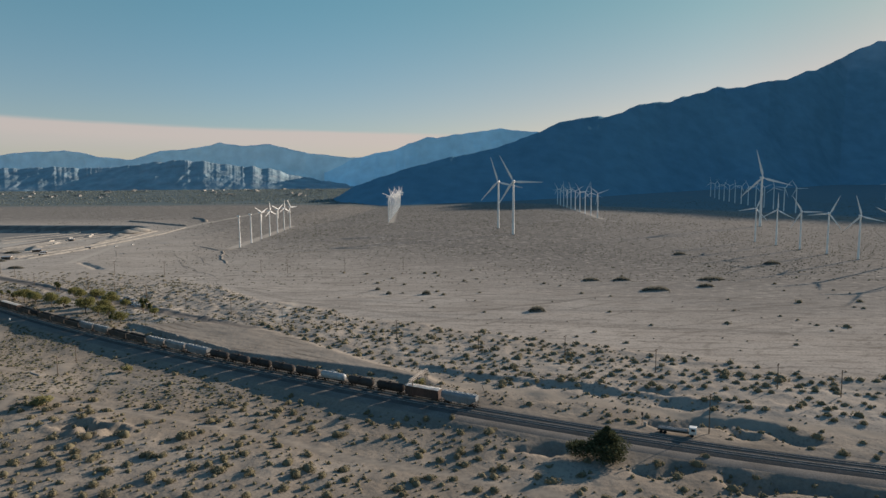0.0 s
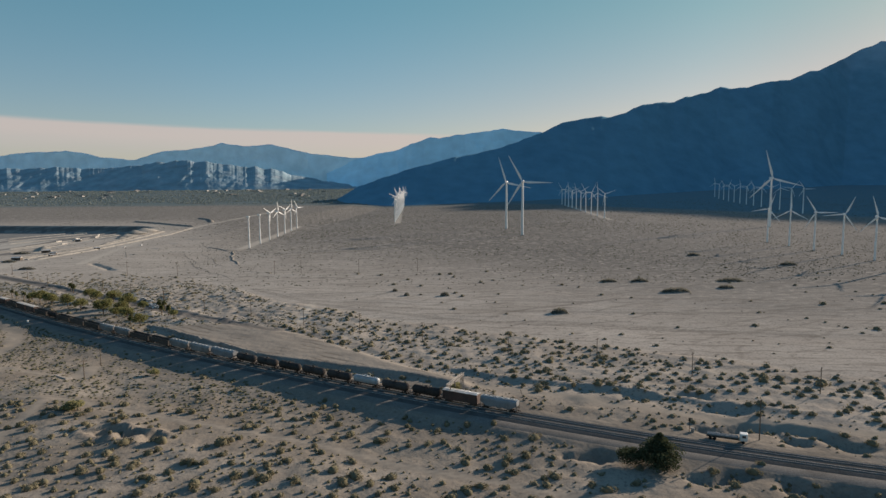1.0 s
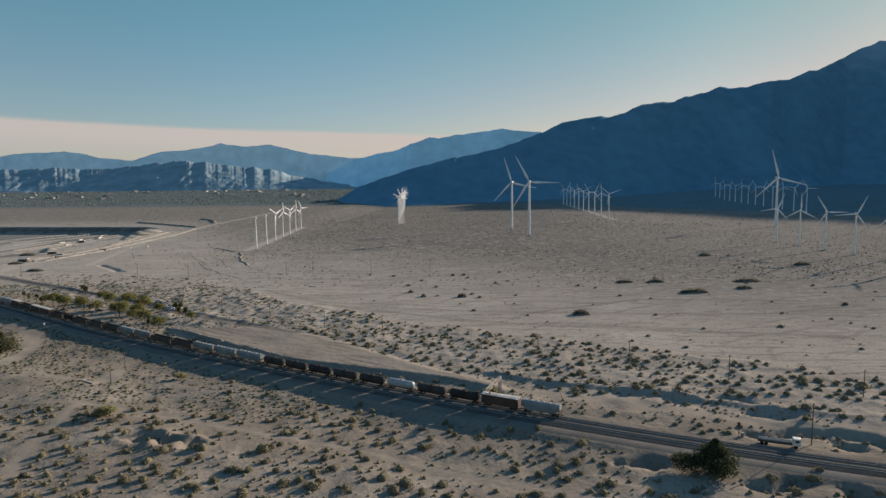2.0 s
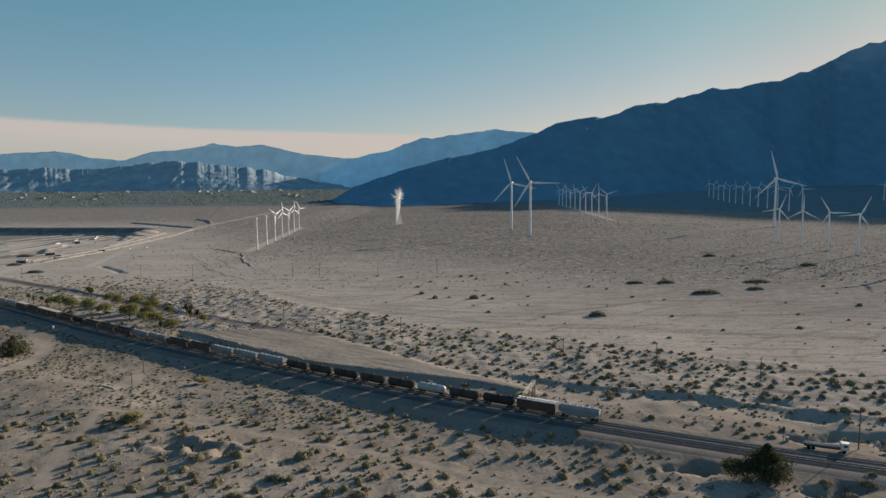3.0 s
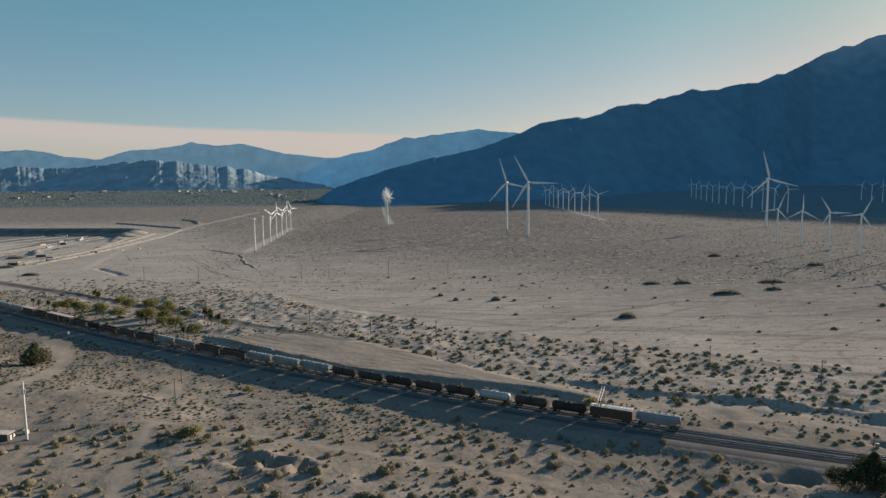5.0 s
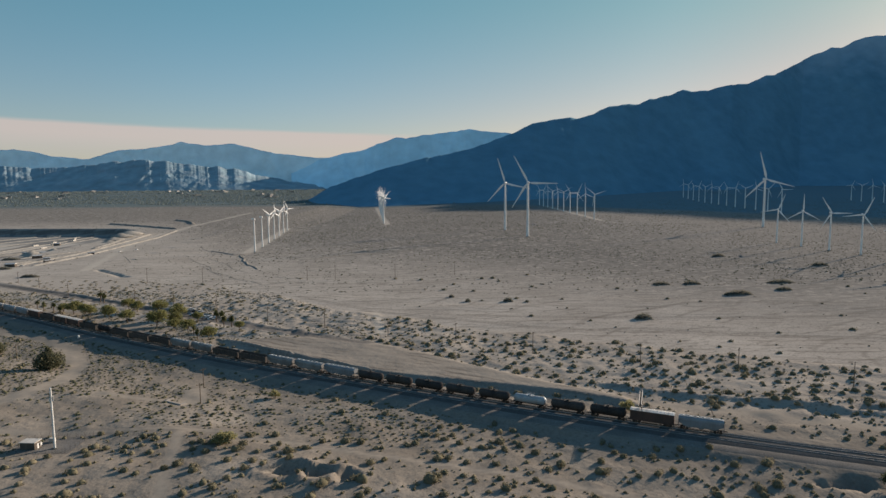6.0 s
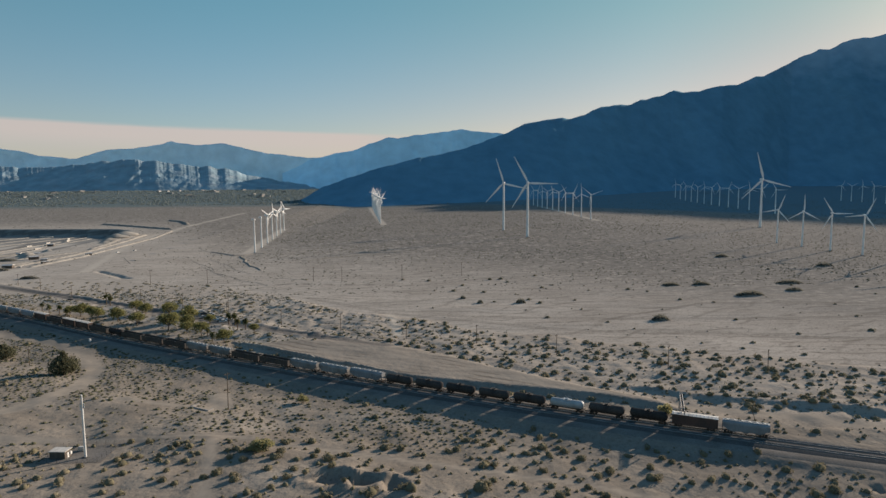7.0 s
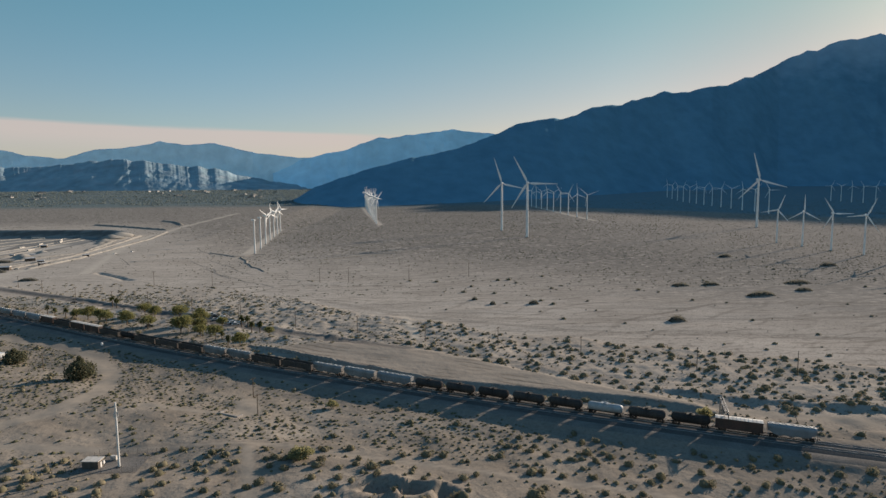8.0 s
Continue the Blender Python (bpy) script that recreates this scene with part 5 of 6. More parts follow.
def plant_trees():
    kinds = [tree(7.4, 5.2, 1900, LEAF_TREE, 200 + k, "rounded yellow-green desert tree by the railway", "trees by the railway", 0.34, 0.28, 0.8) for k in range(3)]
    spots = ((-328, 464, 1.0), (-318, 459, 0.85), (-311, 452, 0.9), (-296, 447, 1.05), (-278, 433, 0.95), (-295, 474, 0.9), (-286, 467, 0.85), (-265, 452, 1.05), (-253, 417, 1.25), (-249, 442, 1.1),
             (-239, 408, 0.8), (-229, 403, 0.9), (-210, 382, 0.85), (-198, 402, 0.6), (-338, 470, 0.8), (-245, 425, 0.9), (-232, 430, 0.7))
    for k, (x, y, s) in enumerate(spots):
        s *= 1.12
        m = on_ground(x, y, 0.05, 47 * k) @ Matrix.Diagonal((s, s, s, 1))
        if k < 3:
            kinds[k].matrix_basis = m
        else:
            copy_thing(kinds[k % 3], on_ground(x, y, 0.05, 47 * k)).scale = (s, s, s)
    palms = [palm(6.2, 300 + k, "palm tree with a shaggy crown beside the railway") for k in range(2)]
    spots = ((-356, 478, 1.0), (-347, 474, 1.1), (-337, 465, 0.95), (-330, 506, 1.25), (-325, 501, 1.2), (-220, 429, 1.25), (-216, 428, 1.2), (-210, 411, 1.15), (-205, 410, 1.1), (-217, 384, 0.9), (-365, 486, 1.0), (-224, 398, 0.9))
    for k, (x, y, s) in enumerate(spots):
        if k < 2:
            palms[k].matrix_basis = on_ground(x, y, 0.05, 80 * k) @ Matrix.Diagonal((s, s, s, 1))
        else:
            copy_thing(palms[k % 2], on_ground(x, y, 0.05, 80 * k)).scale = (s, s, s)
    big = tree(9.2, 5.6, 8000, LEAF_DARK, 400, "large dark tamarisk tree beside the track", "large dark trees", 0.3, 0.4, 1.0, 0.22)
    big.matrix_basis = on_ground(45, 180, 0.1, 0) @ Matrix.Diagonal((1.15, 1.1, 1.0, 1))
    mound = tree(9.0, 7.0, 5200, LEAF_SALT, 405, "large rounded dark olive saltbush by the dirt road", "large saltbushes", 0.42, 0.35, 0.9, 0.2)
    mound.matrix_basis = on_ground(-270, 331, 0.1, 120) @ Matrix.Diagonal((0.95, 0.95, 1.15, 1))
    copy_thing(mound, on_ground(-319, 366, 0.1, 210)).scale = (0.95, 0.95, 0.8)
    low = tree(3.8, 4.6, 1700, LEAF_DARK, 410, "wide grey-green bush at the foot of the large tree", "large bushes", 0.3, 0.15, 0.7)
    low.matrix_basis = on_ground(37.5, 181.5, 0.1, 30)
    bush = tree(3.2, 2.6, 1600, LEAF_YELLOW, 411, "bright yellow-green bush on the sand", "yellow bushes", 0.24, 0.1, 0.8)
    bush.matrix_basis = on_ground(-155, 224, 0.1, 10) @ Matrix.Diagonal((1.5, 1.5, 1.0, 1))
    copy_thing(bush, on_ground(-14, 247, 0.1, 75)).scale = (1.1, 1.1, 1.0)
    copy_thing(bush, on_ground(-150, 277, 0.1, 140)).scale = (1.0, 1.0, 0.8)


plant_trees()


# ---- poles and signals ----
def utility_pole(height):
    p = thing("utility_pole", "weathered wooden utility pole with a crossarm", "utility pole", group="utility poles")
    bm = bmesh.new()
    tube(bm, (0, 0, -0.5), (0, 0, height), 0.2, 0.13, 10)
    part("pole", bm, WOOD_POLE, p)
    bm = bmesh.new()
    box(bm, -1.5, 1.5, -0.07, 0.07, height - 0.75, height - 0.58, 0.02)
    part("crossarm", bm, WOOD_POLE, p)
    first = None
    for x in (-1.35, -0.7, 0.7, 1.35):
        if first is None:
            bm = bmesh.new()
            tube(bm, (0, 0, 0), (0, 0, 0.26), 0.08, 0.05, 8)
            first = part("insulator", bm, IRON, p, "", pose(x, 0, height - 0.58))
        else:
            again(first, p, pose(x, 0, height - 0.58))
    return p


def place_poles():
    spots = {10.5: [(147, 233), (127, 241), (88, 268), (53, 294), (12, 305), (-32, 338), (-70, 362), (-108, 383), (-147, 402), (-186, 423), (-227, 451), (-264, 475), (-308, 514), (-335, 517), (-373, 542), (-420, 584), (-456, 614)],
             13.5: [(83, 198), (-224, 444), (-339, 612), (-287, 608), (-192, 612), (-166, 613), (-110, 621), (-52, 631)], 8.5: [(-177, 268), (-184, 293), (-295, 347)]}
    for height, places in spots.items():
        base = None
        for x, y in places:
            m = on_ground(x, y, 0, 50)
            if base is None:
                base = utility_pole(height)
                base.matrix_basis = m
            else:
                copy_thing(base, m)
    # short leaning post and marker by the rails
    post = thing("lineside_post", "short leaning grey post beside the rails", "post")
    bm = bmesh.new()
    tube(bm, (0, 0, -0.3), (-1.6, 0, 4.2), 0.12, 0.1, 10)
    part("post", bm, WOOD_POLE, post)
    bm = bmesh.new()
    box(bm, -0.35, 0.35, -0.25, 0.25, -0.05, 0.35, 0.04)
    part("footing", bm, SLEEPER, post)
    post.matrix_basis = on_ground(12, 233, 0, -20)
    post = thing("signal_post", "dark railway signal post with a small box", "signal")
    bm = bmesh.new()
    tube(bm, (0, 0, -0.3), (0, 0, 4.6), 0.1, 0.09, 10)
    part("post", bm, IRON, post)
    bm = bmesh.new()
    box(bm, -0.35, 0.35, -0.18, 0.18, 3.5, 4.7, 0.05)
    part("signal_head", bm, IRON, post)
    bm = bmesh.new()
    box(bm, 0.5, 1.5, -0.4, 0.4, -0.1, 1.4, 0.04)
    part("cabinet", bm, SIGNAL_PAINT, post, "small aluminium cabinet")
    post.matrix_basis = on_ground(63, 204, 0, -25)


place_poles()


def signal_gantry():
    """A cantilever signal mast: a two-legged lattice tower with an arm reaching over the track."""
    g = thing("signal_gantry", "pale aluminium railway signal mast with a lattice arm", "railway signal")
    for y in (-0.7, 0.7):
        bm = bmesh.new()
        for x in (-0.45, 0.45):
            tube(bm, (x, y, -0.2), (x * 0.8, y, 9.0), 0.17, 0.15, 8)
        for k in range(7):
            z = 0.5 + 1.25 * k
            s = 1 if k % 2 else -1
            tube(bm, (-0.42 * s, y, z), (0.42 * s, y, z + 1.25), 0.05, 0.05, 6)
        part("leg", bm, SIGNAL_PAINT, g)
    bm = bmesh.new()
    for z in (8.0, 8.8):
        for x in (-0.4, 0.4):
            tube(bm, (x, 0.7, z), (x, -15.0, z), 0.13, 0.13, 8)
    for k in range(14):
        y = 0.6 - 1.1 * k
        for x in (-0.4, 0.4):
            tube(bm, (x, y, 8.0), (x, y - 1.1, 8.8), 0.045, 0.045, 6)
    part("arm", bm, SIGNAL_PAINT, g)
    bm = bmesh.new()
    box(bm, -0.5, 0.5, -15.0, 0.9, 7.8, 7.86)
    part("walkway", bm, HUT_WALL, g)
    for y in (-9.0, -13.6):
        bm = bmesh.new()
        box(bm, 0.45, 0.7, y - 0.35, y + 0.35, 6.3, 8.2, 0.06)
        part("signal_head", bm, IRON, g, "black signal head")
    bm = bmesh.new()
    box(bm, 1.2, 2.8, -0.6, 0.8, -0.1, 2.0, 0.05)
    part("cabinet", bm, SIGNAL_PAINT, g, "aluminium relay cabinet")
    g.matrix_basis = on_ground(-11.4, 241.5, 0, -22)


signal_gantry()


def mast_site():
    """The white radio mast with its equipment hut inside a wire fence."""
    hut = thing("equipment_hut", "low block equipment hut with a pale sheet roof", "hut")
    bm = bmesh.new()
    box(bm, -3.6, 3.6, -2.2, 2.2, -0.2, 2.9, 0.03)
    part("wall", bm, HUT_WALL, hut)
    bm = bmesh.new()
    v = box(bm, -3.95, 3.95, -2.55, 2.55, 2.9, 3.12, 0.03)
    part("roof", bm, HUT_ROOF, hut)
    bm = bmesh.new()
    box(bm, 3.6, 3.66, -0.5, 0.5, 0.0, 2.1, 0.02)
    part("door", bm, WHITE_PAINT, hut, "pale steel door")
    bm = bmesh.new()
    box(bm, 3.6, 4.2, 0.9, 1.9, 0.9, 2.0, 0.05)
    part("air_conditioner", bm, WHITE_PAINT, hut)
    hut.matrix_basis = on_ground(-217.2, 226.6, 0.0, -6) @ Matrix.Diagonal((0.68, 0.72, 0.85, 1))
    mast = thing("radio_mast", "tall plain white radio mast", "mast")
    bm = bmesh.new()
    tube(bm, (0, 0, -0.3), (0, 0, 20.2), 0.36, 0.26, 18)
    part("shaft", bm, WHITE_PAINT, mast)
    bm = bmesh.new()
    tube(bm, (0, 0, -0.3), (0, 0, 0.25), 0.9, 0.9, 18)
    part("footing", bm, SLEEPER, mast)
    for z, a in ((16.6, 30), (16.2, 200)):
        bm = bmesh.new()
        box(bm, 0.36, 0.62, -0.16, 0.16, z - 0.8, z + 0.8, 0.04)
        box(bm, 0.28, 0.4, -0.05, 0.05, z - 0.1, z + 0.1)
        part("antenna", bm, WHITE_PAINT, mast, "", pose(0, 0, 0, 0, 0, a))
    mast.matrix_basis = on_ground(-209.6, 226.4)
    tank = thing("generator_box", "small tan generator box on a slab", "generator")
    bm = bmesh.new()
    box(bm, -1.3, 1.3, -0.7, 0.7, 0.15, 1.7, 0.08)
    part("body", bm, HUT_ROOF, tank)
    bm = bmesh.new()
    box(bm, -1.6, 1.6, -1.0, 1.0, -0.2, 0.15)
    part("slab", bm, SLEEPER, tank)
    tank.matrix_basis = on_ground(-213.2, 231.5, 0, -6) @ Matrix.Diagonal((0.7, 0.8, 0.9, 1))
    rows, cols = 9, 11
    v = [(x, y, float(ground_z(x, y)) + 0.07) for x in np.linspace(-222, -203, cols) for y in np.linspace(222, 236.5, rows)]
    yard = mesh_object("gravel_yard", v, grid_faces(cols, rows), SHOULDER)
    tagged(yard, "grey gravel yard round the mast", "gravel yard", kind="structure")
    fence = thing("wire_fence", "thin wire fence round the mast", "fence")
    corners = [(-222, 222), (-204, 222), (-202, 236), (-220, 237)]
    for (ax, ay), (bx, by) in zip(corners, corners[1:] + corners[:1]):
        n = 6
        for k in range(n):
            x, y = ax + (bx - ax) * k / n, ay + (by - ay) * k / n
            z = float(ground_z(x, y))
            bm = bmesh.new()
            tube(bm, (x, y, z - 0.2), (x, y, z + 1.7), 0.03, 0.03, 6)
            part("post", bm, IRON, fence)
        za, zb = float(ground_z(ax, ay)), float(ground_z(bx, by))
        for h in (0.3, 0.75, 1.2, 1.65):
            bm = bmesh.new()
            tube(bm, (ax, ay, za + h), (bx, by, zb + h), 0.008, 0.008, 5)
            part("wire", bm, IRON, fence)


mast_site()


def flatbed_truck():
    """A white-cabbed truck with a long loaded bed, parked by the rails."""
    t = thing("truck", "white-cabbed flatbed truck parked beside the railway", "truck")
    bm = bmesh.new()
    v = box(bm, 3.6, 5.9, -1.2, 1.2, 0.8, 3.1, 0.18)
    part("cab", bm, WHITE_PAINT, t)
    for y in (-1.205, 1.205):
        bm = bmesh.new()
        box(bm, 4.3, 5.4, y - 0.01, y + 0.01, 1.95, 2.7, 0.0)
        part("window", bm, GLASS_DARK, t)
    bm = bmesh.new()
    box(bm, 5.885, 5.92, -1.0, 1.0, 1.9, 2.75)
    part("windscreen", bm, GLASS_DARK, t)
    bm = bmesh.new()
    box(bm, -6.0, 3.5, -1.25, 1.25, 1.0, 1.25, 0.03)
    box(bm, -6.0, 5.6, -0.45, 0.45, 0.7, 1.0)
    part("bed", bm, IRON, t)
    bm = bmesh.new()
    for y in (-0.7, 0.0, 0.7):
        tube(bm, (-5.8, y, 1.62), (3.2, y, 1.62), 0.34, 0.34, 14)
    part("cargo", bm, HOPPER_GREY, t, "grey pipes lying on the bed")
    first = None
    for x in (-4.8, -3.6, 4.6):
        for y in (-1.0, 1.0):
            if first is None:
                bm = bmesh.new()
                tube(bm, (0, -0.18, 0), (0, 0.18, 0), 0.52, 0.52, 18)
                first = part("wheel", bm, RUBBER, t, "", pose(x, y, 0.52))
            else:
                again(first, t, pose(x, y, 0.52))
    t.matrix_basis = on_ground(72.0, 196.4, 0, -22)


flatbed_truck()


# ---- the distant town ----
def distant_town():
    rng = np.random.default_rng(8)
    meshes = []
    for k in range(4):
        bm = bmesh.new()
        w, d, h = 12 + 9 * k, 11 + 3 * k, 4 + 1.2 * (k % 3)
        box(bm, -w / 2, w / 2, -d / 2, d / 2, -2, h)
        box(bm, -w / 2 - 0.6, w / 2 + 0.6, -d / 2 - 0.6, d / 2 + 0.6, h, h + 0.8)
        box(bm, -w * 0.2, w * 0.1, -d * 0.2, d * 0.2, h + 0.8, h + 2.2)
        mesh = bpy.data.meshes.new("building")
        bm.to_mesh(mesh)
        bm.free()
        mesh.materials.append(TOWN_WALL)
        meshes.append(mesh)
    for k in range(48):
        az = radians(rng.choice((rng.uniform(-37, -26), rng.uniform(-35, -29), rng.uniform(-22, -12))))
        r = rng.uniform(3150, 3930)
        x, y = r * math.tan(az), r
        o = new("distant_building", meshes[int(rng.integers(0, 4))])
        o.matrix_basis = on_ground(x, y, 0.2, float(rng.uniform(0, 90)))
        tagged(o, "low pale building of the distant town", "building", "distant town")
    # belts of trees
    n = 11000
    r = 2720 + 1260 * rng.random(n)
    az = np.radians(rng.uniform(-42, 3, n))
    x = r * np.tan(az)
    keep = value_noise(x / 240, r / 90, 91) > -0.6 + 0.5 * (r < 2900)
    shapes = [shrub_shape(rng, 8, 0.5, 5) for _ in range(4)]
    scatter("town_trees", shapes, x[keep], r[keep], rng.uniform(2.0, 4.2, keep.sum()), rng, "belts of trees round the distant town, leaves paled for haze", 1.25, LEAF_HAZED)


distant_town()


# ---- earthworks, quarry and small things by the roads ----
def earth_bank(points, half, height, label, group, seed):
    """A long heap of bladed earth along a line."""
    rng = np.random.default_rng(seed)
    pts = []
    for (ax, ay), (bx, by) in zip(points, points[1:]):
        n = max(2, int(math.hypot(bx - ax, by - ay) / (half * 0.7)))
        pts += [(ax + (bx - ax) * k / n, ay + (by - ay) * k / n) for k in range(n)]
    pts.append(points[-1])
    p = np.array(pts)
    t = np.gradient(p, axis=0)
    t /= np.linalg.norm(t, axis=1, keepdims=True)
    nrm = np.stack([-t[:, 1], t[:, 0]], 1)
    profile = ((-1.0, 0.0), (-0.6, 0.55), (-0.2, 1.0), (0.25, 0.95), (0.65, 0.5), (1.0, 0.0))
    ends = np.clip(np.minimum(np.arange(len(p)), np.arange(len(p))[::-1]) / 2.5, 0.02, 1)
    v = []
    for i in range(len(p)):
        for o, h in profile:
            q = p[i] + nrm[i] * o * half * (1 + 0.2 * rng.uniform(-1, 1))
            v.append((q[0], q[1], float(ground_z(q[0], q[1])) - 0.3 + h * height * ends[i] * (1 + 0.25 * rng.uniform(-1, 1))))
    ob = mesh_object("earth_bank", v, grid_faces(len(p), len(profile)), PALE_GRAVEL if "gravel" in label else BANK_EARTH)
    return tagged(ob, label, "earth bank", group)


def earthworks():
    bank = "low bank of bladed desert earth"
    earth_bank([(-800, 1522), (-725, 1461), (-669, 1414), (-615, 1366), (-572, 1331)], 6, 3.0, bank, "flood banks", 1)
    earth_bank([(-700, 1668), (-685, 1644), (-645, 1595), (-616, 1538), (-593, 1480)], 6, 3.0, bank, "flood banks", 2)
    earth_bank([(-372, 901), (-343, 873), (-326, 852), (-317, 858), (-308, 873), (-290, 880)], 2.4, 1.1, "eroded lip of a narrow gully", "gully lips", 3)
    earth_bank([(-318, 848), (-310, 826), (-301, 806), (-296, 780), (-288, 765), (-280, 740), (-268, 722), (-258, 697)], 2.2, 1.0, "eroded lip of a narrow gully", "gully lips", 4)
    earth_bank([(-230, 777), (-208, 793), (-185, 816), (-160, 833), (-133, 851)], 2.4, 1.0, "eroded lip of a narrow gully", "gully lips", 5)
    for k, line in enumerate(([(-206, 384), (-191, 367), (-181, 360), (-167, 348), (-154, 338)], [(-140, 325), (-126, 315), (-112, 303.5)])):
        earth_bank(line, 1.5, 1.0, "crumbling lip of the graded earth fill", "fill banks", 60 + k)
    for k, line in enumerate(([(-370, 814), (-348, 772), (-318, 728), (-302, 684), (-274, 649), (-262, 626), (-245, 613), (-227, 588)], [(-409, 976), (-389, 924), (-355, 868), (-345, 810), (-308, 753), (-286, 704), (-262, 672)],
                              [(-334, 740), (-312, 706), (-303, 684), (-281, 649)], [(-455, 828), (-436, 794), (-420, 764)], [(-245, 934), (-224, 948), (-205, 963)],
                              [(-215, 698), (-200, 697)], [(-146, 593), (-124, 588)], [(-231, 682), (-191, 682)], [(-230, 638), (-205, 623)])):
        earth_bank(line, 1.6, 0.45, "eroded lip of a narrow gully", "gully lips", 50 + k)
    for k, line in enumerate(([(-600, 1165), (-640, 1090), (-700, 1000), (-790, 880)], [(-620, 960), (-690, 870)], [(-575, 1090), (-560, 1010), (-545, 930)],
                              [(-566, 1180), (-552, 1060), (-541, 960), (-532, 860), (-536, 790), (-545, 700)], [(-560, 1290), (-530, 1120), (-522, 980), (-512, 840), (-520, 740)])):
        earth_bank(line, 6 if k < 3 else 4, 3.0 if k < 2 else 1.8, "long heap of pale washed gravel in the quarry", "gravel heaps", 10 + k)
    for k, line in enumerate(([(-901, 1219), (-859, 1365)], [(-818, 1106), (-790, 1240), (-766, 1355)], [(-751, 1015), (-745, 1180), (-743, 1345)], [(-712, 961), (-703, 1119)], [(-860, 1160), (-815, 1350)],
                              [(-735, 990), (-722, 1150), (-718, 1300)], [(-640, 890), (-622, 1010)], [(-579, 813), (-545, 901)], [(-560, 755), (-528, 830)])):
        earth_bank(line, 2.7, 1.3, "narrow windrow of pale gravel on the quarry floor", "gravel windrows", 30 + k)
    rng = np.random.default_rng(3)
    for k, (x, y, r, h) in enumerate(((-590, 1150, 24, 6), (-586, 1108, 18, 5), (-581, 1072, 15, 3.5), (-600, 1192, 18, 5), (-574, 1040, 12, 3), (-660, 1040, 14, 6), (-600, 880, 14, 5), (-575, 840, 12, 4))):
        n, rings = 14, ((1.0, -0.08), (0.72, 0.32), (0.4, 0.72), (0.12, 1.0), (0.01, 1.02))
        lump = 1 + 0.16 * rng.uniform(-1, 1, (len(rings), n))
        v = [(x + r * q * lump[j, i] * math.cos(2 * math.pi * i / n), y + r * q * lump[j, i] * math.sin(2 * math.pi * i / n), float(ground_z(x, y)) + h * z) for j, (q, z) in enumerate(rings) for i in range(n)]
        f = [(j * n + i, j * n + (i + 1) % n, (j + 1) * n + (i + 1) % n, (j + 1) * n + i) for j in range(len(rings) - 1) for i in range(n)]
        ob = mesh_object("sand_mound", v, f, PALE_GRAVEL)
        tagged(ob, "sunlit conical heap of quarried sand", "gravel heap", "gravel heaps")


earthworks()


def shed(w, d, h, wall, label):
    s = thing("quarry_shed", label, "shed", group="quarry sheds")
    bm = bmesh.new()
    box(bm, -w / 2, w / 2, -d / 2, d / 2, -0.5, h)
    part("wall", bm, wall, s)
    bm = bmesh.new()
    rows = [[bm.verts.new((x, y, z)) for y, z in ((-d / 2 - 0.4, h), (0, h + d * 0.18), (d / 2 + 0.4, h))] for x in (-w / 2 - 0.4, w / 2 + 0.4)]
    for i in range(2):
        bm.faces.new((rows[0][i], rows[0][i + 1], rows[1][i + 1], rows[1][i]))
    bm.faces.new(rows[0])
    bm.faces.new(rows[1])
    bm.faces.new((rows[0][0], rows[0][2], rows[1][2], rows[1][0]))
    bmesh.ops.recalc_face_normals(bm, faces=bm.faces)
    part("roof", bm, CAR_ROOF, s)
    bm = bmesh.new()
    box(bm, -w * 0.15, w * 0.15, -d / 2 - 0.06, -d / 2, -0.2, h * 0.8)
    part("door", bm, IRON, s)
    return s


def car(paint, label):
    c = thing("car", label, "car", group="parked cars")
    bm = bmesh.new()
    box(bm, -2.3, 2.3, -0.92, 0.92, 0.35, 0.98, 0.14)
    part("body", bm, paint, c)
    bm = bmesh.new()
    v = box(bm, -1.5, 1.0, -0.82, 0.82, 0.95, 1.55)
    for w in v:
        if w.co.z > 1.3:
            w.co.x *= 0.72
            w.co.y *= 0.86
    part("cabin", bm, GLASS_DARK, c, "dark glazed cabin")
    bm = bmesh.new()
    box(bm, -1.08, 0.72, -0.68, 0.68, 1.54, 1.6, 0.02)
    part("roof", bm, paint, c)
    first = None
    for x in (-1.45, 1.45):
        for y in (-0.85, 0.85):
            if first is None:
                bm = bmesh.new()
                tube(bm, (0, -0.1, 0), (0, 0.1, 0), 0.34, 0.34, 14)
                first = part("wheel", bm, RUBBER, c, "", pose(x, y, 0.34))
            else:
                again(first, c, pose(x, y, 0.34))
    return c


def container(label):
    c = thing("container", label, "container", group="quarry containers")
    bm = bmesh.new()
    box(bm, -6, 6, -1.25, 1.25, 0.1, 2.8, 0.04)
    for k in range(22):
        for y in (-1.27, 1.27):
            box(bm, -5.7 + 0.52 * k, -5.45 + 0.52 * k, y - 0.03, y + 0.03, 0.3, 2.6)
    part("body", bm, HUT_ROOF, c)
    for y in (-0.61, 0.61):
        bm = bmesh.new()
        box(bm, 6.0, 6.05, y - 0.58, y + 0.58, 0.2, 2.7, 0.01)
        part("door", bm, HUT_ROOF, c)
    bm = bmesh.new()
    for x in (-5.5, 5.5):
        box(bm, x - 0.3, x + 0.3, -1.2, 1.2, -0.4, 0.1)
    part("footing", bm, SLEEPER, c)
    return c


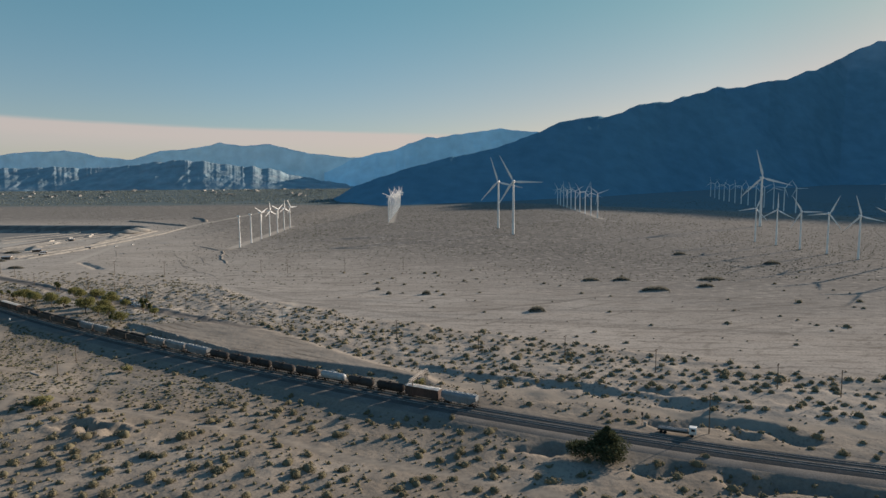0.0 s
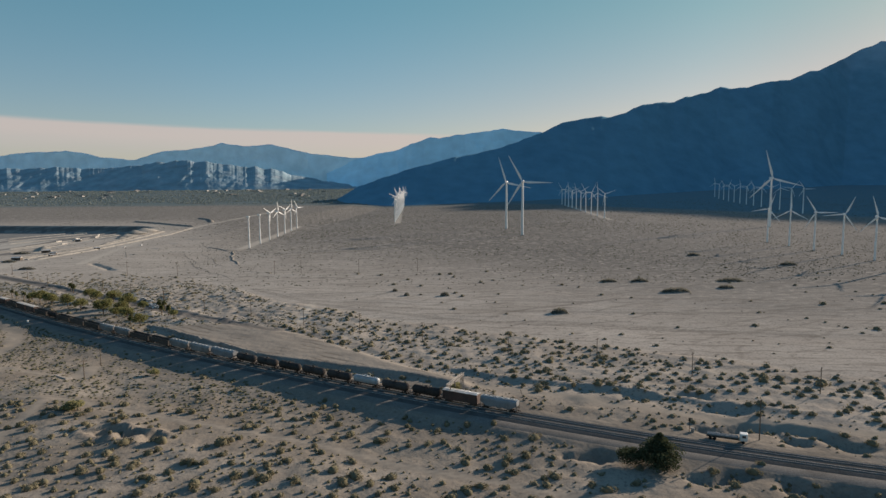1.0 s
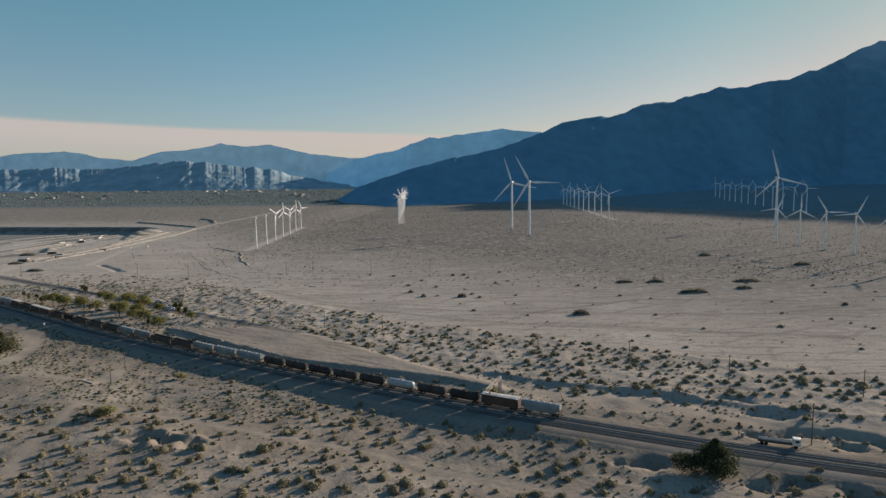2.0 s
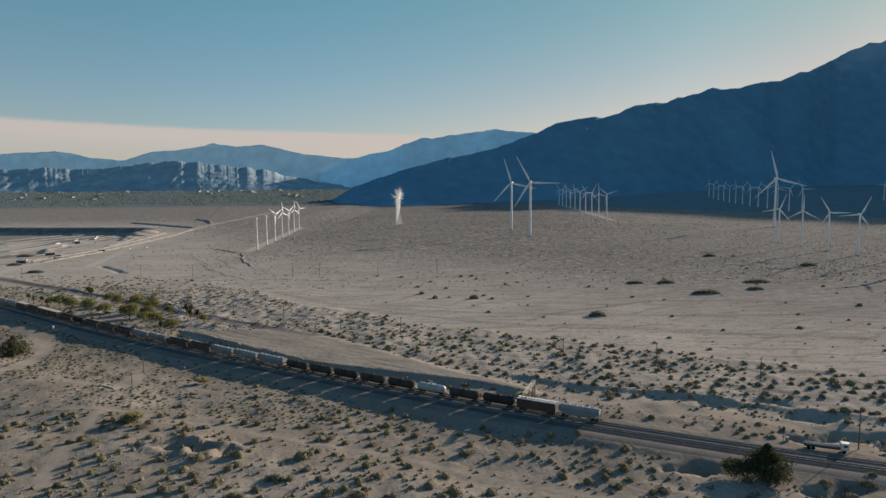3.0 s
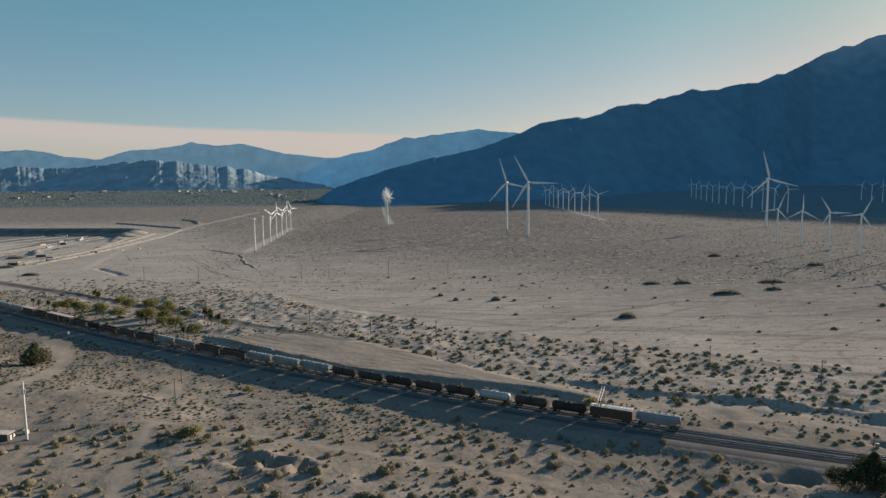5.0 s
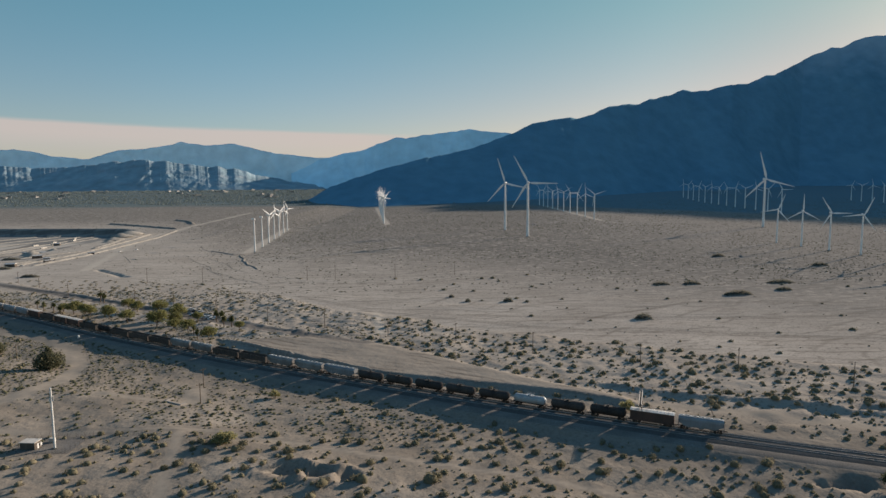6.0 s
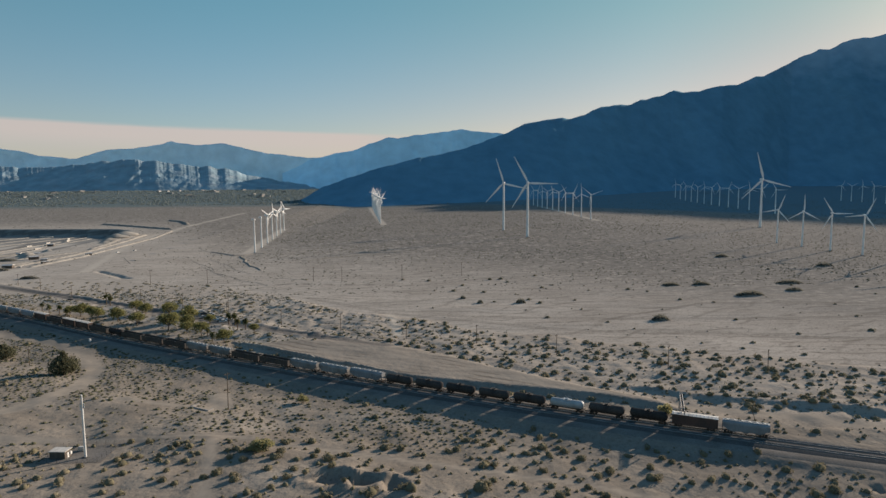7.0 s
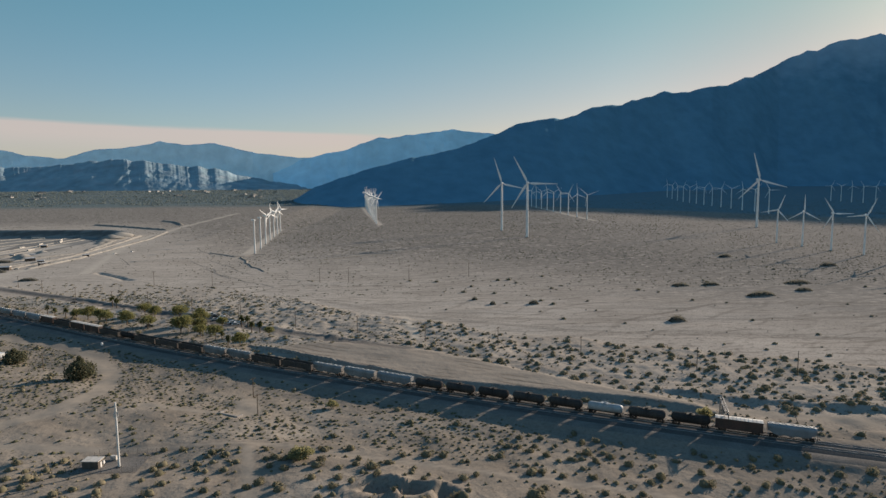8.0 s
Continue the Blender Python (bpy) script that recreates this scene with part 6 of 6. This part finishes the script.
def roadside_things():
    base = container("weathered pale steel container on the quarry floor")
    base.matrix_basis = on_ground(-747, 1141, 0, 80)
    for x, y, a in ((-728, 1160, 95), (-748, 1200, 88), (-736, 1245, 92), (-835, 1345, 10), (-757, 1288, 100), (-820, 1340, 15), (-708, 1096, 75)):
        copy_thing(base, on_ground(x, y, 0, a))
    base = shed(10, 6, 3.5, HUT_WALL, "grey-brown quarry shed with a metal roof")
    base.matrix_basis = on_ground(-719, 1156, 0, 12)
    for x, y, a in ((-660, 1010, 30), (-539, 738, 10), (-559, 822, 40)):
        copy_thing(base, on_ground(x, y, 0, a))
    small = shed(7, 4, 2.8, HUT_WALL, "low weathered quarry shed")
    small.matrix_basis = on_ground(-535, 800, 0, 20)
    for x, y, a in ((-521, 776, 60), (-690, 1014, 0), (-513, 861, 35)):
        copy_thing(small, on_ground(x, y, 0, a))
    white = car(WHITE_PAINT, "white car parked in the palm lot")
    white.matrix_basis = on_ground(-236, 446, 0, 20)
    for x, y, a in ((-232, 443, 24), (-228, 439, 18), (-238, 452, 30), (-242, 449, 26), (-225, 434, 22), (-222, 437, 200), (-246, 458, 28), (-489, 889, 70), (-477, 914, 75), (-530, 742, 15)):
        copy_thing(white, on_ground(x, y, 0, a))
    dark = car(CAR_DARK, "dark car parked in the palm lot")
    dark.matrix_basis = on_ground(-280, 440, 0, 30)
    for x, y, a in ((-366, 525, 28), (-243, 455, 22), (-520, 790, 40)):
        copy_thing(dark, on_ground(x, y, 0, a))
    pad = thing("foundation", "pale broken concrete foundation on the sand", "foundation")
    for k, (x0, x1, y0, y1, z) in enumerate(((-5.0, 5.0, -0.3, 0.3, 0.5), (-5.0, -4.4, 0.3, 4.0, 0.4), (4.2, 4.8, 0.3, 2.6, 0.35))):
        bm = bmesh.new()
        box(bm, x0, x1, y0, y1, -0.5, z, 0.05)
        part("wall", bm, SIGNAL_PAINT, pad)
    pad.matrix_basis = on_ground(-188, 268.5, 0, -32)
    cabinet = thing("relay_cabinet", "small white relay cabinet beside the track", "cabinet")
    bm = bmesh.new()
    box(bm, -0.9, 0.9, -0.6, 0.6, 0.1, 2.3, 0.05)
    part("body", bm, WHITE_PAINT, cabinet)
    bm = bmesh.new()
    box(bm, -1.1, 1.1, -0.8, 0.8, -0.4, 0.1)
    part("slab", bm, SLEEPER, cabinet)
    cabinet.matrix_basis = on_ground(-287, 391, 0, -35) @ Matrix.Diagonal((0.65, 0.65, 0.75, 1))
    trailer = thing("trailer", "white box trailer parked behind a dark tree", "trailer")
    bm = bmesh.new()
    box(bm, -5.0, 5.0, -1.25, 1.25, 0.9, 3.6, 0.08)
    part("body", bm, WHITE_PAINT, trailer)
    first = None
    for x in (-0.6, 0.7):
        for y in (-1.0, 1.0):
            if first is None:
                bm = bmesh.new()
                tube(bm, (0, -0.14, 0), (0, 0.14, 0), 0.45, 0.45, 14)
                first = part("wheel", bm, RUBBER, trailer, "", pose(x, y, 0.45))
            else:
                again(first, trailer, pose(x, y, 0.45))
    bm = bmesh.new()
    box(bm, -4.6, -4.3, -0.5, 0.5, -0.1, 0.9)
    part("stand", bm, IRON, trailer)
    trailer.matrix_basis = on_ground(-331, 372, 0, -30)


roadside_things()
